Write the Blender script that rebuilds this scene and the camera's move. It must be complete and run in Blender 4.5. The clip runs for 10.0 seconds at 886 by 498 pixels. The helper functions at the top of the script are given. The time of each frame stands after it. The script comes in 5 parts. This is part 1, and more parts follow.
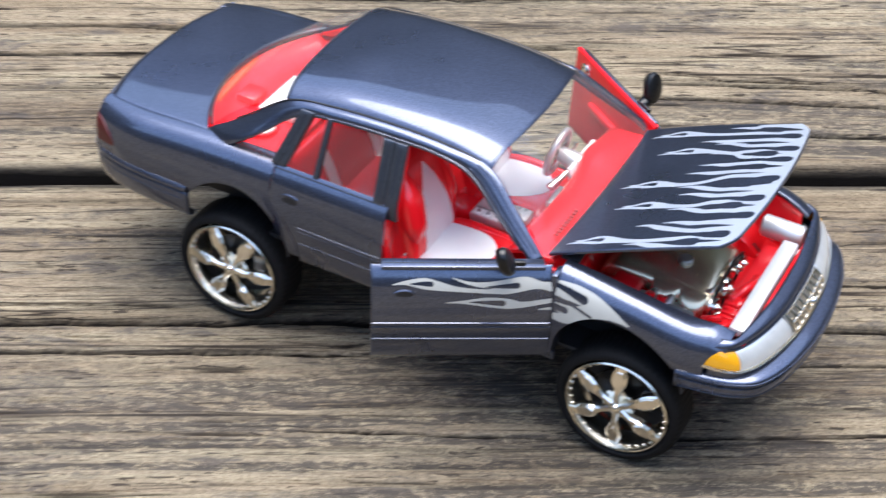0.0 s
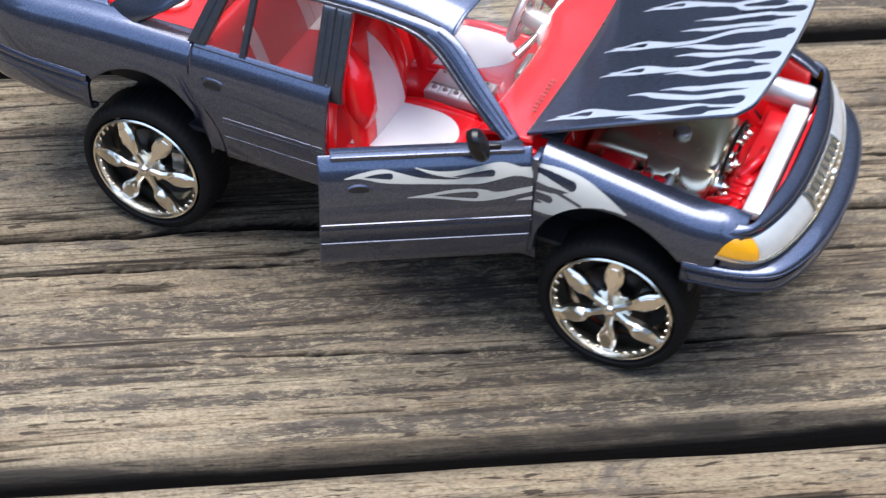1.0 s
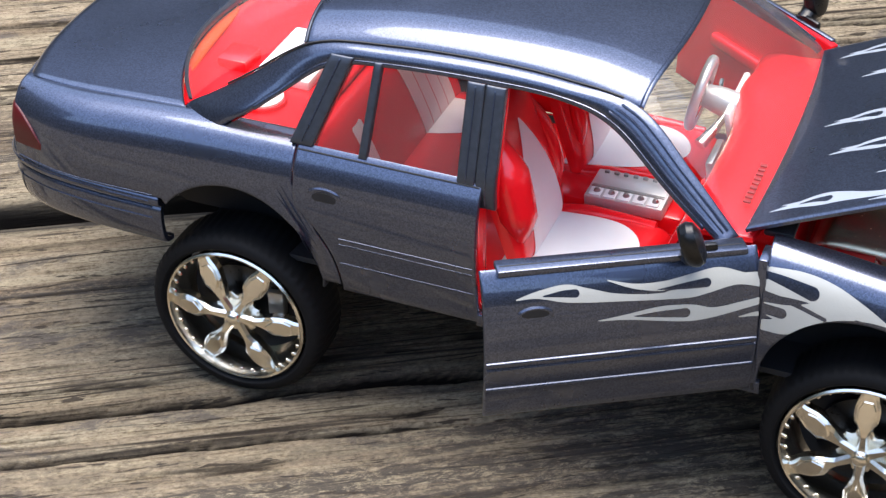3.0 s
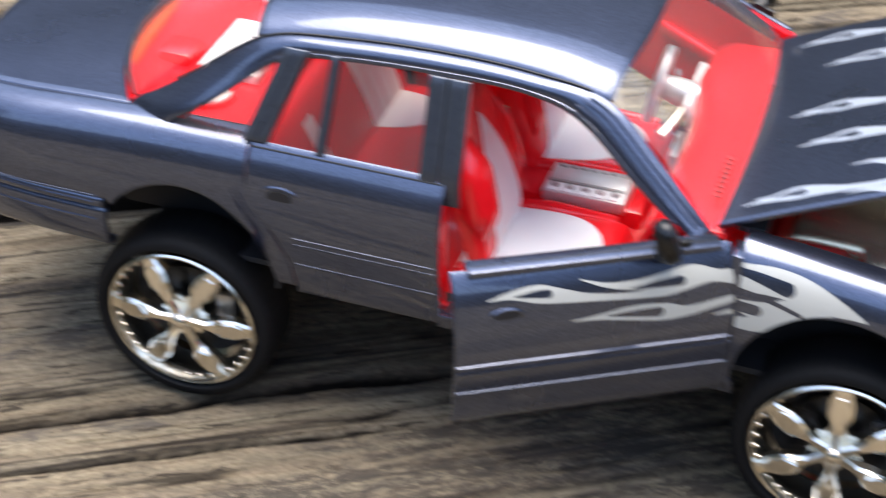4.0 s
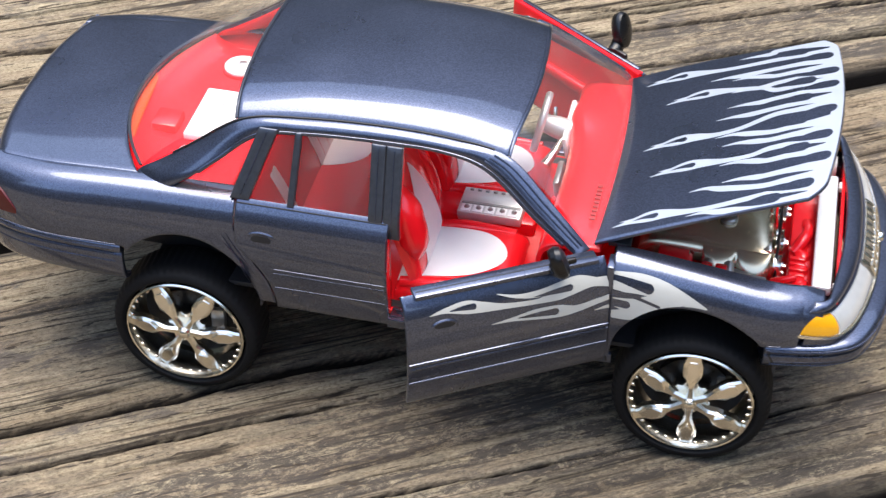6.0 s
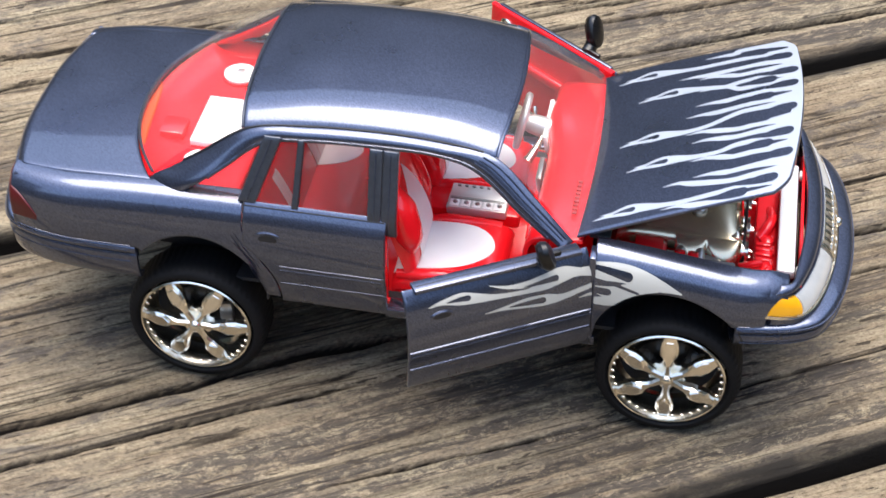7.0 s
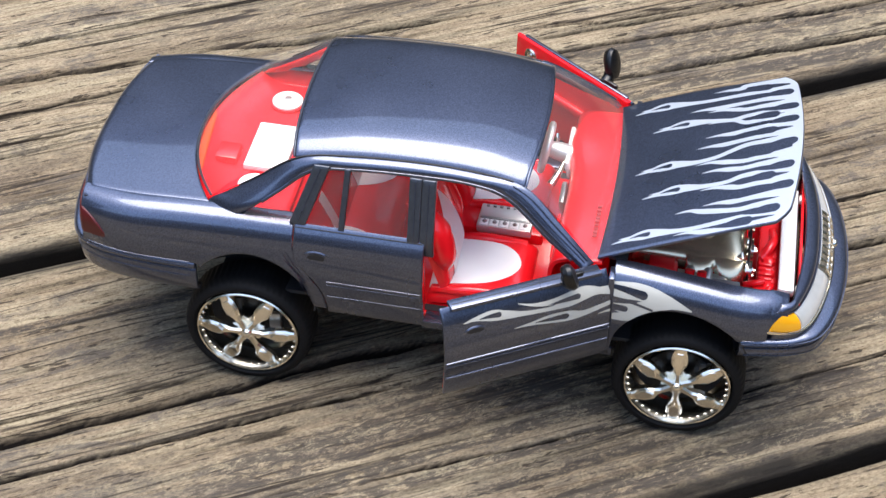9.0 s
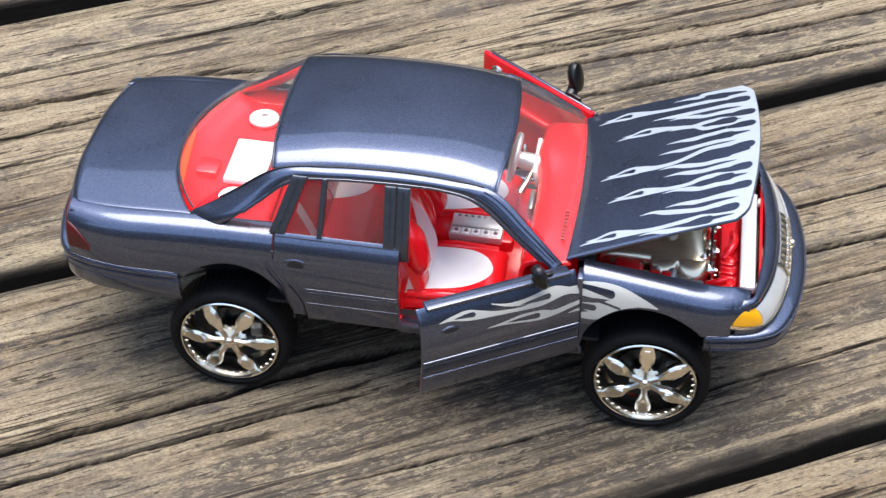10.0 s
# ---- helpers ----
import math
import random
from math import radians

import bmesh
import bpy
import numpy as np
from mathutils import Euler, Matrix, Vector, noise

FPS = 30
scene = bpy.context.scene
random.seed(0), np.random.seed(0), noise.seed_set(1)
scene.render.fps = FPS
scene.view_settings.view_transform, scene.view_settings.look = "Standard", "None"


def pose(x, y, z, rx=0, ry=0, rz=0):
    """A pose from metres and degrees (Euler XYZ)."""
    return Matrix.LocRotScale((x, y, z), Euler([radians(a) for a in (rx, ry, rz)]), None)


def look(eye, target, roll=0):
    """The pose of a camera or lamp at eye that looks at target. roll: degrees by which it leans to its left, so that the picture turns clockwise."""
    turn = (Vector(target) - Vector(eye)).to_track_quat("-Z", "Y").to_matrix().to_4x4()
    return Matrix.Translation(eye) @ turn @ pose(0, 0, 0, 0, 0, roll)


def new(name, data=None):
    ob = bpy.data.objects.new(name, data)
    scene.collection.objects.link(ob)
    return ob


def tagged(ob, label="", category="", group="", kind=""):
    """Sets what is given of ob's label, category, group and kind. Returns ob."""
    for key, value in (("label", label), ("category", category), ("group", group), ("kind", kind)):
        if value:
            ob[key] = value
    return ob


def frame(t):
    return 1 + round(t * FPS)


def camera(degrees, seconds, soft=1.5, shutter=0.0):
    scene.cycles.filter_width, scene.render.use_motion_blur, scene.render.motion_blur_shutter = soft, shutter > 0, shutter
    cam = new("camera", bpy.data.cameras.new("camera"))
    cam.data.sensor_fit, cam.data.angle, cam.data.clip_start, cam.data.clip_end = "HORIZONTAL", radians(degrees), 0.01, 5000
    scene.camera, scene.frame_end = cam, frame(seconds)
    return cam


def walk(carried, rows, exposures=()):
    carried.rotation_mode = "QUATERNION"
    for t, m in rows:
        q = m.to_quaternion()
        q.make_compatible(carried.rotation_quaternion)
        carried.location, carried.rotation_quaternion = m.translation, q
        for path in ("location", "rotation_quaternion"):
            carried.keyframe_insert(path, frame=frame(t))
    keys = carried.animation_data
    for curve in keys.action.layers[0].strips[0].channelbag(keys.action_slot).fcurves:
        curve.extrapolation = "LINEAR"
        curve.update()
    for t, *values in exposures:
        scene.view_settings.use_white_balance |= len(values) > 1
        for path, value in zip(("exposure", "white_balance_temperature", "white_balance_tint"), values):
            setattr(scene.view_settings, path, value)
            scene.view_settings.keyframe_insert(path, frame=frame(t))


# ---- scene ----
cam = camera(27.5, 10.0, soft=1.35, shutter=0.45)
PATH = [
    (0, (0.173, -0.37, 0.331), (-0.532, 1.06, -0.876), 2.2),
    (0.5, (0.158, -0.344, 0.316), (-0.449, 1.114, -0.911), 3.8),
    (1, (0.135, -0.325, 0.287), (-0.428, 1.085, -1.015), 2.1),
    (1.5, (0.105, -0.318, 0.265), (-0.387, 1.166, -0.982), 1.3),
    (2, (0.096, -0.303, 0.243), (-0.416, 1.214, -0.956), 0.9),
    (2.5, (0.082, -0.287, 0.226), (-0.499, 1.259, -0.9), -0.5),
    (2.7, (0.082, -0.283, 0.223), (-0.528, 1.252, -0.904), -1.1),
    (3.8, (0.068, -0.271, 0.214), (-0.516, 1.282, -0.902), -0.2),
    (4, (0.065, -0.273, 0.216), (-0.42, 1.297, -0.925), 0.7),
    (4.5, (0.065, -0.282, 0.232), (-0.3, 1.276, -0.967), 0.7),
    (5, (0.069, -0.303, 0.265), (-0.279, 1.219, -0.985), -0.4),
    (5.2, (0.069, -0.308, 0.275), (-0.295, 1.198, -0.99), -0.8),
    (6.3, (0.068, -0.343, 0.301), (-0.227, 1.197, -0.941), 0.4),
    (6.5, (0.073, -0.346, 0.306), (-0.2, 1.177, -0.961), 0.6),
    (7, (0.063, -0.356, 0.322), (-0.209, 1.155, -0.96), -0.4),
    (7.5, (0.06, -0.36, 0.333), (-0.194, 1.172, -0.927), -0.2),
    (8, (0.059, -0.371, 0.34), (-0.187, 1.142, -0.945), 0.1),
    (8.5, (0.058, -0.372, 0.36), (-0.176, 1.134, -0.935), 0.1),
    (9, (0.058, -0.381, 0.361), (-0.205, 1.104, -0.953), 0.1),
    (9.5, (0.058, -0.394, 0.364), (-0.199, 1.109, -0.93), -0.2),
    (10, (0.059, -0.403, 0.364), (-0.171, 1.124, -0.908), -0.1),
]
walk(cam, [(t, look(e, g, r)) for t, e, g, r in PATH],
     exposures=[(0.0, 1.93, 6500, 10), (5.2, 2.02, 7000, 11), (7.0, 2.0, 7000, 11), (10.0, 1.88, 6850, 10)])

# ---- light ----
world = bpy.data.worlds.new("world")
scene.world = world
world.use_nodes = True
wn = world.node_tree.nodes
sky = wn.new("ShaderNodeTexSky")
sky.sky_type = 'NISHITA'
sky.sun_disc = False
sky.sun_elevation = radians(84)
sky.sun_rotation = radians(11)
sky.altitude = 100
sky.air_density = 1.0
sky.dust_density = 1.6
wn["Background"].inputs["Strength"].default_value = 0.15
world.node_tree.links.new(sky.outputs[0], wn["Background"].inputs["Color"])
sun_data = bpy.data.lights.new("sun", "SUN")
sun_data.energy = 1.35
sun_data.angle = radians(57)
sun_data.color = (0.98, 0.97, 0.95)
sun = new("sun", sun_data)
sun.matrix_world = look((0.02, 0.03, 0.99), (0, 0, 0))


# ---- materials ----
def node_mat(name):
    m = bpy.data.materials.new(name)
    m.use_nodes = True
    return m, m.node_tree.nodes, m.node_tree.links, m.node_tree.nodes["Principled BSDF"]


def coat_set(b, weight, rough):
    b.inputs["Coat Weight"].default_value = weight
    b.inputs["Coat Roughness"].default_value = rough


def surface(name, colour, rough=0.5, metal=0.0, vary=0.25, scale=120.0, bump=0.00005, coat=0.0, coat_rough=0.1, fine=2200.0, rvar=0.08):
    """A surface with stains, fine grain and slight relief."""
    m, n, l, b = node_mat(name)
    tc = n.new("ShaderNodeTexCoord")
    big = n.new("ShaderNodeTexNoise")
    big.inputs["Scale"].default_value = scale
    big.inputs["Detail"].default_value = 5
    small = n.new("ShaderNodeTexNoise")
    small.inputs["Scale"].default_value = fine
    small.inputs["Detail"].default_value = 3
    for t in (big, small):
        l.new(tc.outputs["Object"], t.inputs["Vector"])
    mix = n.new("ShaderNodeMix")
    mix.data_type = 'RGBA'
    c = Vector(colour)
    mix.inputs["A"].default_value = (*(c * (1 - vary)), 1)
    mix.inputs["B"].default_value = (*[min(1.0, v) for v in c * (1 + vary)], 1)
    l.new(big.outputs["Fac"], mix.inputs["Factor"])
    l.new(mix.outputs["Result"], b.inputs["Base Color"])
    mr = n.new("ShaderNodeMapRange")
    mr.inputs["To Min"].default_value = max(0.02, rough - rvar)
    mr.inputs["To Max"].default_value = min(1.0, rough + rvar)
    l.new(small.outputs["Fac"], mr.inputs["Value"])
    l.new(mr.outputs["Result"], b.inputs["Roughness"])
    b.inputs["Metallic"].default_value = metal
    coat_set(b, coat, coat_rough)
    if bump:
        bp = n.new("ShaderNodeBump")
        bp.inputs["Strength"].default_value = 0.5
        bp.inputs["Distance"].default_value = bump
        l.new(small.outputs["Fac"], bp.inputs["Height"])
        l.new(bp.outputs["Normal"], b.inputs["Normal"])
    return m


def flake_paint(name, dark, light):
    """Metallic paint: fine flakes under a lacquer, with a little dust."""
    m, n, l, b = node_mat(name)
    tc = n.new("ShaderNodeTexCoord")
    flake = n.new("ShaderNodeTexVoronoi")
    flake.inputs["Scale"].default_value = 4200
    dust = n.new("ShaderNodeTexNoise")
    dust.inputs["Scale"].default_value = 70
    dust.inputs["Detail"].default_value = 7
    for t in (flake, dust):
        l.new(tc.outputs["Object"], t.inputs["Vector"])
    sep = n.new("ShaderNodeSeparateColor")
    l.new(flake.outputs["Color"], sep.inputs["Color"])
    mix = n.new("ShaderNodeMix")
    mix.data_type = 'RGBA'
    mix.inputs["A"].default_value = (*dark, 1)
    mix.inputs["B"].default_value = (*light, 1)
    l.new(sep.outputs[0], mix.inputs["Factor"])
    l.new(mix.outputs["Result"], b.inputs["Base Color"])
    b.inputs["Metallic"].default_value = 0.84
    mr = n.new("ShaderNodeMapRange")
    mr.inputs["From Min"].default_value = 0.35
    mr.inputs["From Max"].default_value = 0.7
    mr.inputs["To Min"].default_value = 0.27
    mr.inputs["To Max"].default_value = 0.35
    l.new(dust.outputs["Fac"], mr.inputs["Value"])
    l.new(mr.outputs["Result"], b.inputs["Roughness"])
    bp = n.new("ShaderNodeBump")
    bp.inputs["Strength"].default_value = 0.08
    bp.inputs["Distance"].default_value = 0.00004
    l.new(sep.outputs[1], bp.inputs["Height"])
    l.new(bp.outputs["Normal"], b.inputs["Normal"])
    coat_set(b, 1.0, 0.04)
    b.inputs["Coat IOR"].default_value = 1.55
    return m


def clear_plastic(name, tint, gloss, haze):
    m = bpy.data.materials.new(name)
    m.use_nodes = True
    n, l = m.node_tree.nodes, m.node_tree.links
    n.remove(n["Principled BSDF"])
    tr = n.new("ShaderNodeBsdfTransparent")
    tr.inputs["Color"].default_value = (*tint, 1)
    gl = n.new("ShaderNodeBsdfGlossy")
    gl.inputs["Roughness"].default_value = gloss
    lw = n.new("ShaderNodeLayerWeight")
    lw.inputs["Blend"].default_value = 0.5
    pw = n.new("ShaderNodeMath")
    pw.operation = 'POWER'
    pw.inputs[1].default_value = 3.0
    l.new(lw.outputs["Facing"], pw.inputs[0])
    fr = n.new("ShaderNodeMath")
    fr.operation = 'MULTIPLY_ADD'
    fr.inputs[1].default_value = 0.2
    fr.inputs[2].default_value = 0.025
    l.new(pw.outputs[0], fr.inputs[0])
    wav = n.new("ShaderNodeTexNoise")
    wav.inputs["Scale"].default_value = 90
    bp = n.new("ShaderNodeBump")
    bp.inputs["Strength"].default_value = 0.3
    bp.inputs["Distance"].default_value = 0.0004
    tc = n.new("ShaderNodeTexCoord")
    l.new(tc.outputs["Object"], wav.inputs["Vector"])
    l.new(wav.outputs["Fac"], bp.inputs["Height"])
    l.new(bp.outputs["Normal"], gl.inputs["Normal"])
    mx = n.new("ShaderNodeMixShader")
    l.new(fr.outputs[0], mx.inputs[0])
    l.new(tr.outputs[0], mx.inputs[1])
    l.new(gl.outputs[0], mx.inputs[2])
    # pale film: light dust, and sky reflections painted as an even haze
    film_ = n.new("ShaderNodeBsdfDiffuse")
    film_.inputs["Color"].default_value = (0.8, 0.8, 0.8, 1)
    hazed = n.new("ShaderNodeMixShader")
    hazed.inputs[0].default_value = haze
    l.new(mx.outputs[0], hazed.inputs[1])
    l.new(film_.outputs[0], hazed.inputs[2])
    l.new(hazed.outputs[0], n["Material Output"].inputs["Surface"])
    return m


def weathered_wood():
    m, n, l, b = node_mat("weathered_wood")
    tc = n.new("ShaderNodeTexCoord")
    info = n.new("ShaderNodeObjectInfo")
    off = n.new("ShaderNodeVectorMath")
    off.operation = 'MULTIPLY_ADD'
    comb = n.new("ShaderNodeCombineXYZ")
    for k in range(3):
        l.new(info.outputs["Random"], comb.inputs[k])
    l.new(comb.outputs[0], off.inputs[0])
    off.inputs[1].default_value = (7.3, 3.1, 1.7)
    l.new(tc.outputs["Object"], off.inputs[2])

    def noise_at(sx, sy, scale, detail, rough=0.6, dist=0.0):
        mp = n.new("ShaderNodeMapping")
        mp.inputs["Scale"].default_value = (sx, sy, sy)
        l.new(off.outputs[0], mp.inputs["Vector"])
        t = n.new("ShaderNodeTexNoise")
        t.inputs["Scale"].default_value = scale
        t.inputs["Detail"].default_value = detail
        t.inputs["Roughness"].default_value = rough
        t.inputs["Distortion"].default_value = dist
        l.new(mp.outputs[0], t.inputs["Vector"])
        return t

    def ramp(src, stops):
        r = n.new("ShaderNodeValToRGB")
        e = r.color_ramp.elements
        while len(e) < len(stops):
            e.new(0.5)
        for el, (p, c) in zip(e, stops):
            el.position, el.color = p, (*c, 1)
        l.new(src, r.inputs[0])
        return r

    def blend(fac, a, c2, mode='MIX'):
        x = n.new("ShaderNodeMix")
        x.data_type, x.blend_type = 'RGBA', mode
        for sock, v in (("Factor", fac), ("A", a), ("B", c2)):
            if isinstance(v, float):
                x.inputs[sock].default_value = v
            elif isinstance(v, tuple):
                x.inputs[sock].default_value = (*v, 1)
            else:
                l.new(v, x.inputs[sock])
        return x.outputs["Result"]

    band = noise_at(2.5, 48, 1.0, 5, 0.6, 0.5)        # broad growth rings
    ring = noise_at(7, 230, 1.0, 4, 0.6, 0.7)         # narrow growth rings
    fibre = noise_at(70, 1500, 1.0, 5, 0.75, 0.3)       # short fibres
    pits = noise_at(95, 620, 1.0, 3, 0.6, 0.4)        # short dark checks
    mottle = noise_at(190, 520, 1.0, 8, 0.8)         # patchy bleaching
    speck = noise_at(900, 1400, 1.0, 4, 0.7)          # grit
    mould = noise_at(15, 62, 1.0, 10, 0.74, 0.9)      # grey-black mildew
    blot = noise_at(95, 170, 1.0, 9, 0.8, 0.5)
    base = ramp(band.outputs["Fac"], [(0.30, (0.178, 0.142, 0.095)), (0.42, (0.236, 0.195, 0.136)), (0.55, (0.31, 0.267, 0.191)), (0.70, (0.236, 0.195, 0.134))])
    rng = ramp(ring.outputs["Fac"], [(0.30, (0.72, 0.69, 0.65)), (0.42, (0.94, 0.87, 0.85)), (0.60, (1.1, 1.09, 1.06))])
    col = blend(0.8, base.outputs[0], rng.outputs[0], 'MULTIPLY')
    mot = ramp(mottle.outputs["Fac"], [(0.36, (0.66, 0.63, 0.6)), (0.47, (0.95, 0.94, 0.92)), (0.60, (1.22, 1.2, 1.16))])
    col = blend(0.6, col, mot.outputs[0], 'MULTIPLY')
    fib = ramp(fibre.outputs["Fac"], [(0.38, (0.5, 0.45, 0.38)), (0.43, (0.96, 0.95, 0.94)), (0.65, (1.14, 1.13, 1.1))])
    col = blend(1.0, col, fib.outputs[0], 'MULTIPLY')
    grit = ramp(speck.outputs["Fac"], [(0.36, (0.62, 0.6, 0.57)), (0.5, (1, 1, 1)), (0.68, (1.2, 1.2, 1.18))])
    col = blend(1.0, col, grit.outputs[0], 'MULTIPLY')
    mk = ramp(mould.outputs["Fac"], [(0.52, (0, 0, 0)), (0.58, (0.85, 0.85, 0.85))])
    mk2 = ramp(blot.outputs["Fac"], [(0.42, (0.05, 0.05, 0.05)), (0.54, (0.88, 0.88, 0.88))])
    fac = n.new("ShaderNodeMath")
    fac.operation = 'MULTIPLY'
    l.new(mk.outputs[0], fac.inputs[0])
    l.new(mk2.outputs[0], fac.inputs[1])
    col = blend(fac.outputs[0], col, (0.085, 0.075, 0.068))
    hole = ramp(pits.outputs["Fac"], [(0.36, (0.9, 0.9, 0.9)), (0.385, (0, 0, 0))])
    col = blend(hole.outputs[0], col, (0.035, 0.026, 0.018))
    # thin drying splits that follow the grain, then mildew and painted shade as dark patches
    def near_half(src, width):
        d = n.new("ShaderNodeMath")
        d.operation = 'SUBTRACT'
        d.inputs[1].default_value = 0.5
        l.new(src, d.inputs[0])
        e = n.new("ShaderNodeMath")
        e.operation = 'ABSOLUTE'
        l.new(d.outputs[0], e.inputs[0])
        r = n.new("ShaderNodeMapRange")
        r.inputs["From Min"].default_value = width
        r.inputs["From Max"].default_value = 0.2 * width
        l.new(e.outputs[0], r.inputs["Value"])
        return r.outputs[0]

    def times(p, q):
        x = n.new("ShaderNodeMath")
        x.operation = 'MULTIPLY'
        x.use_clamp = True
        for k, v in enumerate((p, q)):
            if isinstance(v, float):
                x.inputs[k].default_value = v
            else:
                l.new(v, x.inputs[k])
        return x.outputs[0]

    gate = ramp(noise_at(9, 60, 1.0, 3).outputs["Fac"], [(0.44, (0, 0, 0)), (0.52, (1, 1, 1))])
    long_split = times(near_half(noise_at(2.6, 75, 1.0, 3, 0.5, 0.2).outputs["Fac"], 0.014), gate.outputs[0])
    gate2 = ramp(noise_at(26, 130, 1.0, 2).outputs["Fac"], [(0.5, (0, 0, 0)), (0.56, (1, 1, 1))])
    short_split = times(near_half(noise_at(8, 260, 1.0, 2, 0.5, 0.2).outputs["Fac"], 0.022), gate2.outputs[0])
    col = blend(times(long_split, 0.95), col, (0.018, 0.012, 0.008))
    col = blend(times(short_split, 0.8), col, (0.045, 0.034, 0.024))
    mildew_shade = n.new("ShaderNodeAttribute")
    mildew_shade.attribute_name = "mildew_shade"
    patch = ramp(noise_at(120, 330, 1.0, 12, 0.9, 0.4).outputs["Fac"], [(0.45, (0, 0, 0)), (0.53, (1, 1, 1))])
    col = blend(times(times(mildew_shade.outputs["Fac"], patch.outputs[0]), 0.9), col, (0.062, 0.053, 0.045))
    # boards turn darker towards their long edges, mottled by the mould noise
    sep = n.new("ShaderNodeSeparateXYZ")
    l.new(tc.outputs["Object"], sep.inputs[0])
    ab = n.new("ShaderNodeMath")
    ab.operation = 'ABSOLUTE'
    l.new(sep.outputs["Y"], ab.inputs[0])
    rim = n.new("ShaderNodeMapRange")
    rim.inputs["From Min"].default_value = 0.066
    rim.inputs["From Max"].default_value = 0.0715
    l.new(ab.outputs[0], rim.inputs["Value"])
    edge_mottle = n.new("ShaderNodeMath")
    edge_mottle.operation = 'MULTIPLY_ADD'
    edge_mottle.inputs[1].default_value = 1.7
    edge_mottle.inputs[2].default_value = -1.0
    l.new(mould.outputs["Fac"], edge_mottle.inputs[0])
    both_ = n.new("ShaderNodeMath")
    both_.operation = 'ADD'
    both_.use_clamp = True
    l.new(rim.outputs[0], both_.inputs[0])
    l.new(edge_mottle.outputs[0], both_.inputs[1])
    edge_tone = n.new("ShaderNodeMath")
    edge_tone.operation = 'MULTIPLY'
    l.new(both_.outputs[0], edge_tone.inputs[0])
    l.new(rim.outputs[0], edge_tone.inputs[1])
    col = blend(edge_tone.outputs[0], col, (0.035, 0.03, 0.024))
    # near-black for grain grooves, and shade painted into cracks and board sides
    grain_and_shade = n.new("ShaderNodeAttribute")
    grain_and_shade.attribute_name = "grain_and_shade"
    col = blend(grain_and_shade.outputs["Fac"], col, (0.009, 0.006, 0.004))
    l.new(col, b.inputs["Base Color"])
    b.inputs["Roughness"].default_value = 0.85
    b.inputs["Specular IOR Level"].default_value = 0.2
    h = n.new("ShaderNodeMath")
    h.operation = 'MULTIPLY_ADD'
    l.new(mottle.outputs["Fac"], h.inputs[0])
    h.inputs[1].default_value = 0.8
    l.new(fibre.outputs["Fac"], h.inputs[2])
    bp = n.new("ShaderNodeBump")
    bp.inputs["Strength"].default_value = 0.9
    bp.inputs["Distance"].default_value = 0.0009
    l.new(h.outputs[0], bp.inputs["Height"])
    l.new(bp.outputs["Normal"], b.inputs["Normal"])
    return m


M_WOOD = weathered_wood()
M_PAINT = flake_paint("blue_grey_flake_paint", (0.058, 0.069, 0.107), (0.097, 0.116, 0.176))
M_FRAME = surface("grey_window_frame", (0.075, 0.084, 0.103), 0.34, 0.7, vary=0.35, scale=900)
M_FLAME = surface("silver_grey_decal", (0.52, 0.57, 0.64), 0.4, 0.55, vary=0.08, coat=0.3)
M_PALE = surface("pale_grey_decal", (0.47, 0.47, 0.43), 0.45, 0.0, vary=0.1, coat=0.3)
M_RED = surface("red_gloss_plastic", (0.87, 0.011, 0.018), 0.26, 0.0, vary=0.06, coat=0.5, bump=0.0, rvar=0.02)
M_WHITE = surface("white_satin_paint", (0.9, 0.885, 0.85), 0.5, 0.0, vary=0.05)
M_CHROME = surface("warm_chrome", (0.93, 0.87, 0.75), 0.22, 1.0, vary=0.04, bump=0.00003, fine=900)
M_SILVER = surface("silver_paint", (0.74, 0.73, 0.70), 0.4, 0.6, vary=0.06)
M_PLATE = surface("bright_silver_plate", (0.8, 0.8, 0.8), 0.4, 0.3, vary=0.06)
M_GREY = surface("matt_grey_plastic", (0.13, 0.135, 0.14), 0.55, 0.0, vary=0.1)
M_INTAKE = surface("satin_cast_metal", (0.72, 0.62, 0.43), 0.26, 0.95, vary=0.08, scale=60, bump=0.0, rvar=0.03)
# colour of the rear window's orange reflection
M_ORANGE = surface("orange_reflection", (0.78, 0.075, 0.01), 0.25, 0.0, vary=0.15, coat=0.4, bump=0.0)
# darker copy of the red, with the vent slots' shade in its colour
M_VENT = surface("shadowed_red_plastic", (0.33, 0.004, 0.008), 0.4, 0.0, vary=0.1)
M_STEEL = surface("dull_metal", (0.45, 0.44, 0.42), 0.35, 0.9, vary=0.15)
M_TYRE = surface("black_rubber", (0.004, 0.004, 0.0045), 0.72, 0.0, vary=0.3)
M_TYRE.node_tree.nodes["Principled BSDF"].inputs["Specular IOR Level"].default_value = 0.25
M_BLACK = surface("black_plastic", (0.004, 0.004, 0.0045), 0.3, 0.0, vary=0.2)
M_DARK = surface("dark_chassis", (0.02, 0.02, 0.022), 0.6, 0.1, vary=0.3)
M_AMBER = surface("amber_lens", (0.74, 0.34, 0.01), 0.2, 0.0, vary=0.12, coat=0.8)
M_TAIL = surface("dark_red_lens", (0.075, 0.002, 0.004), 0.4, 0.0, vary=0.2)
M_LENS = surface("frosted_lamp_lens", (0.66, 0.68, 0.68), 0.18, 0.5, vary=0.12, coat=0.6, scale=300)
M_GLASS = clear_plastic("clear_glazing", (0.97, 0.97, 0.965), 0.06, 0.018)
M_SMOKE = clear_plastic("hazed_glazing", (0.97, 0.92, 0.9), 0.08, 0.02)
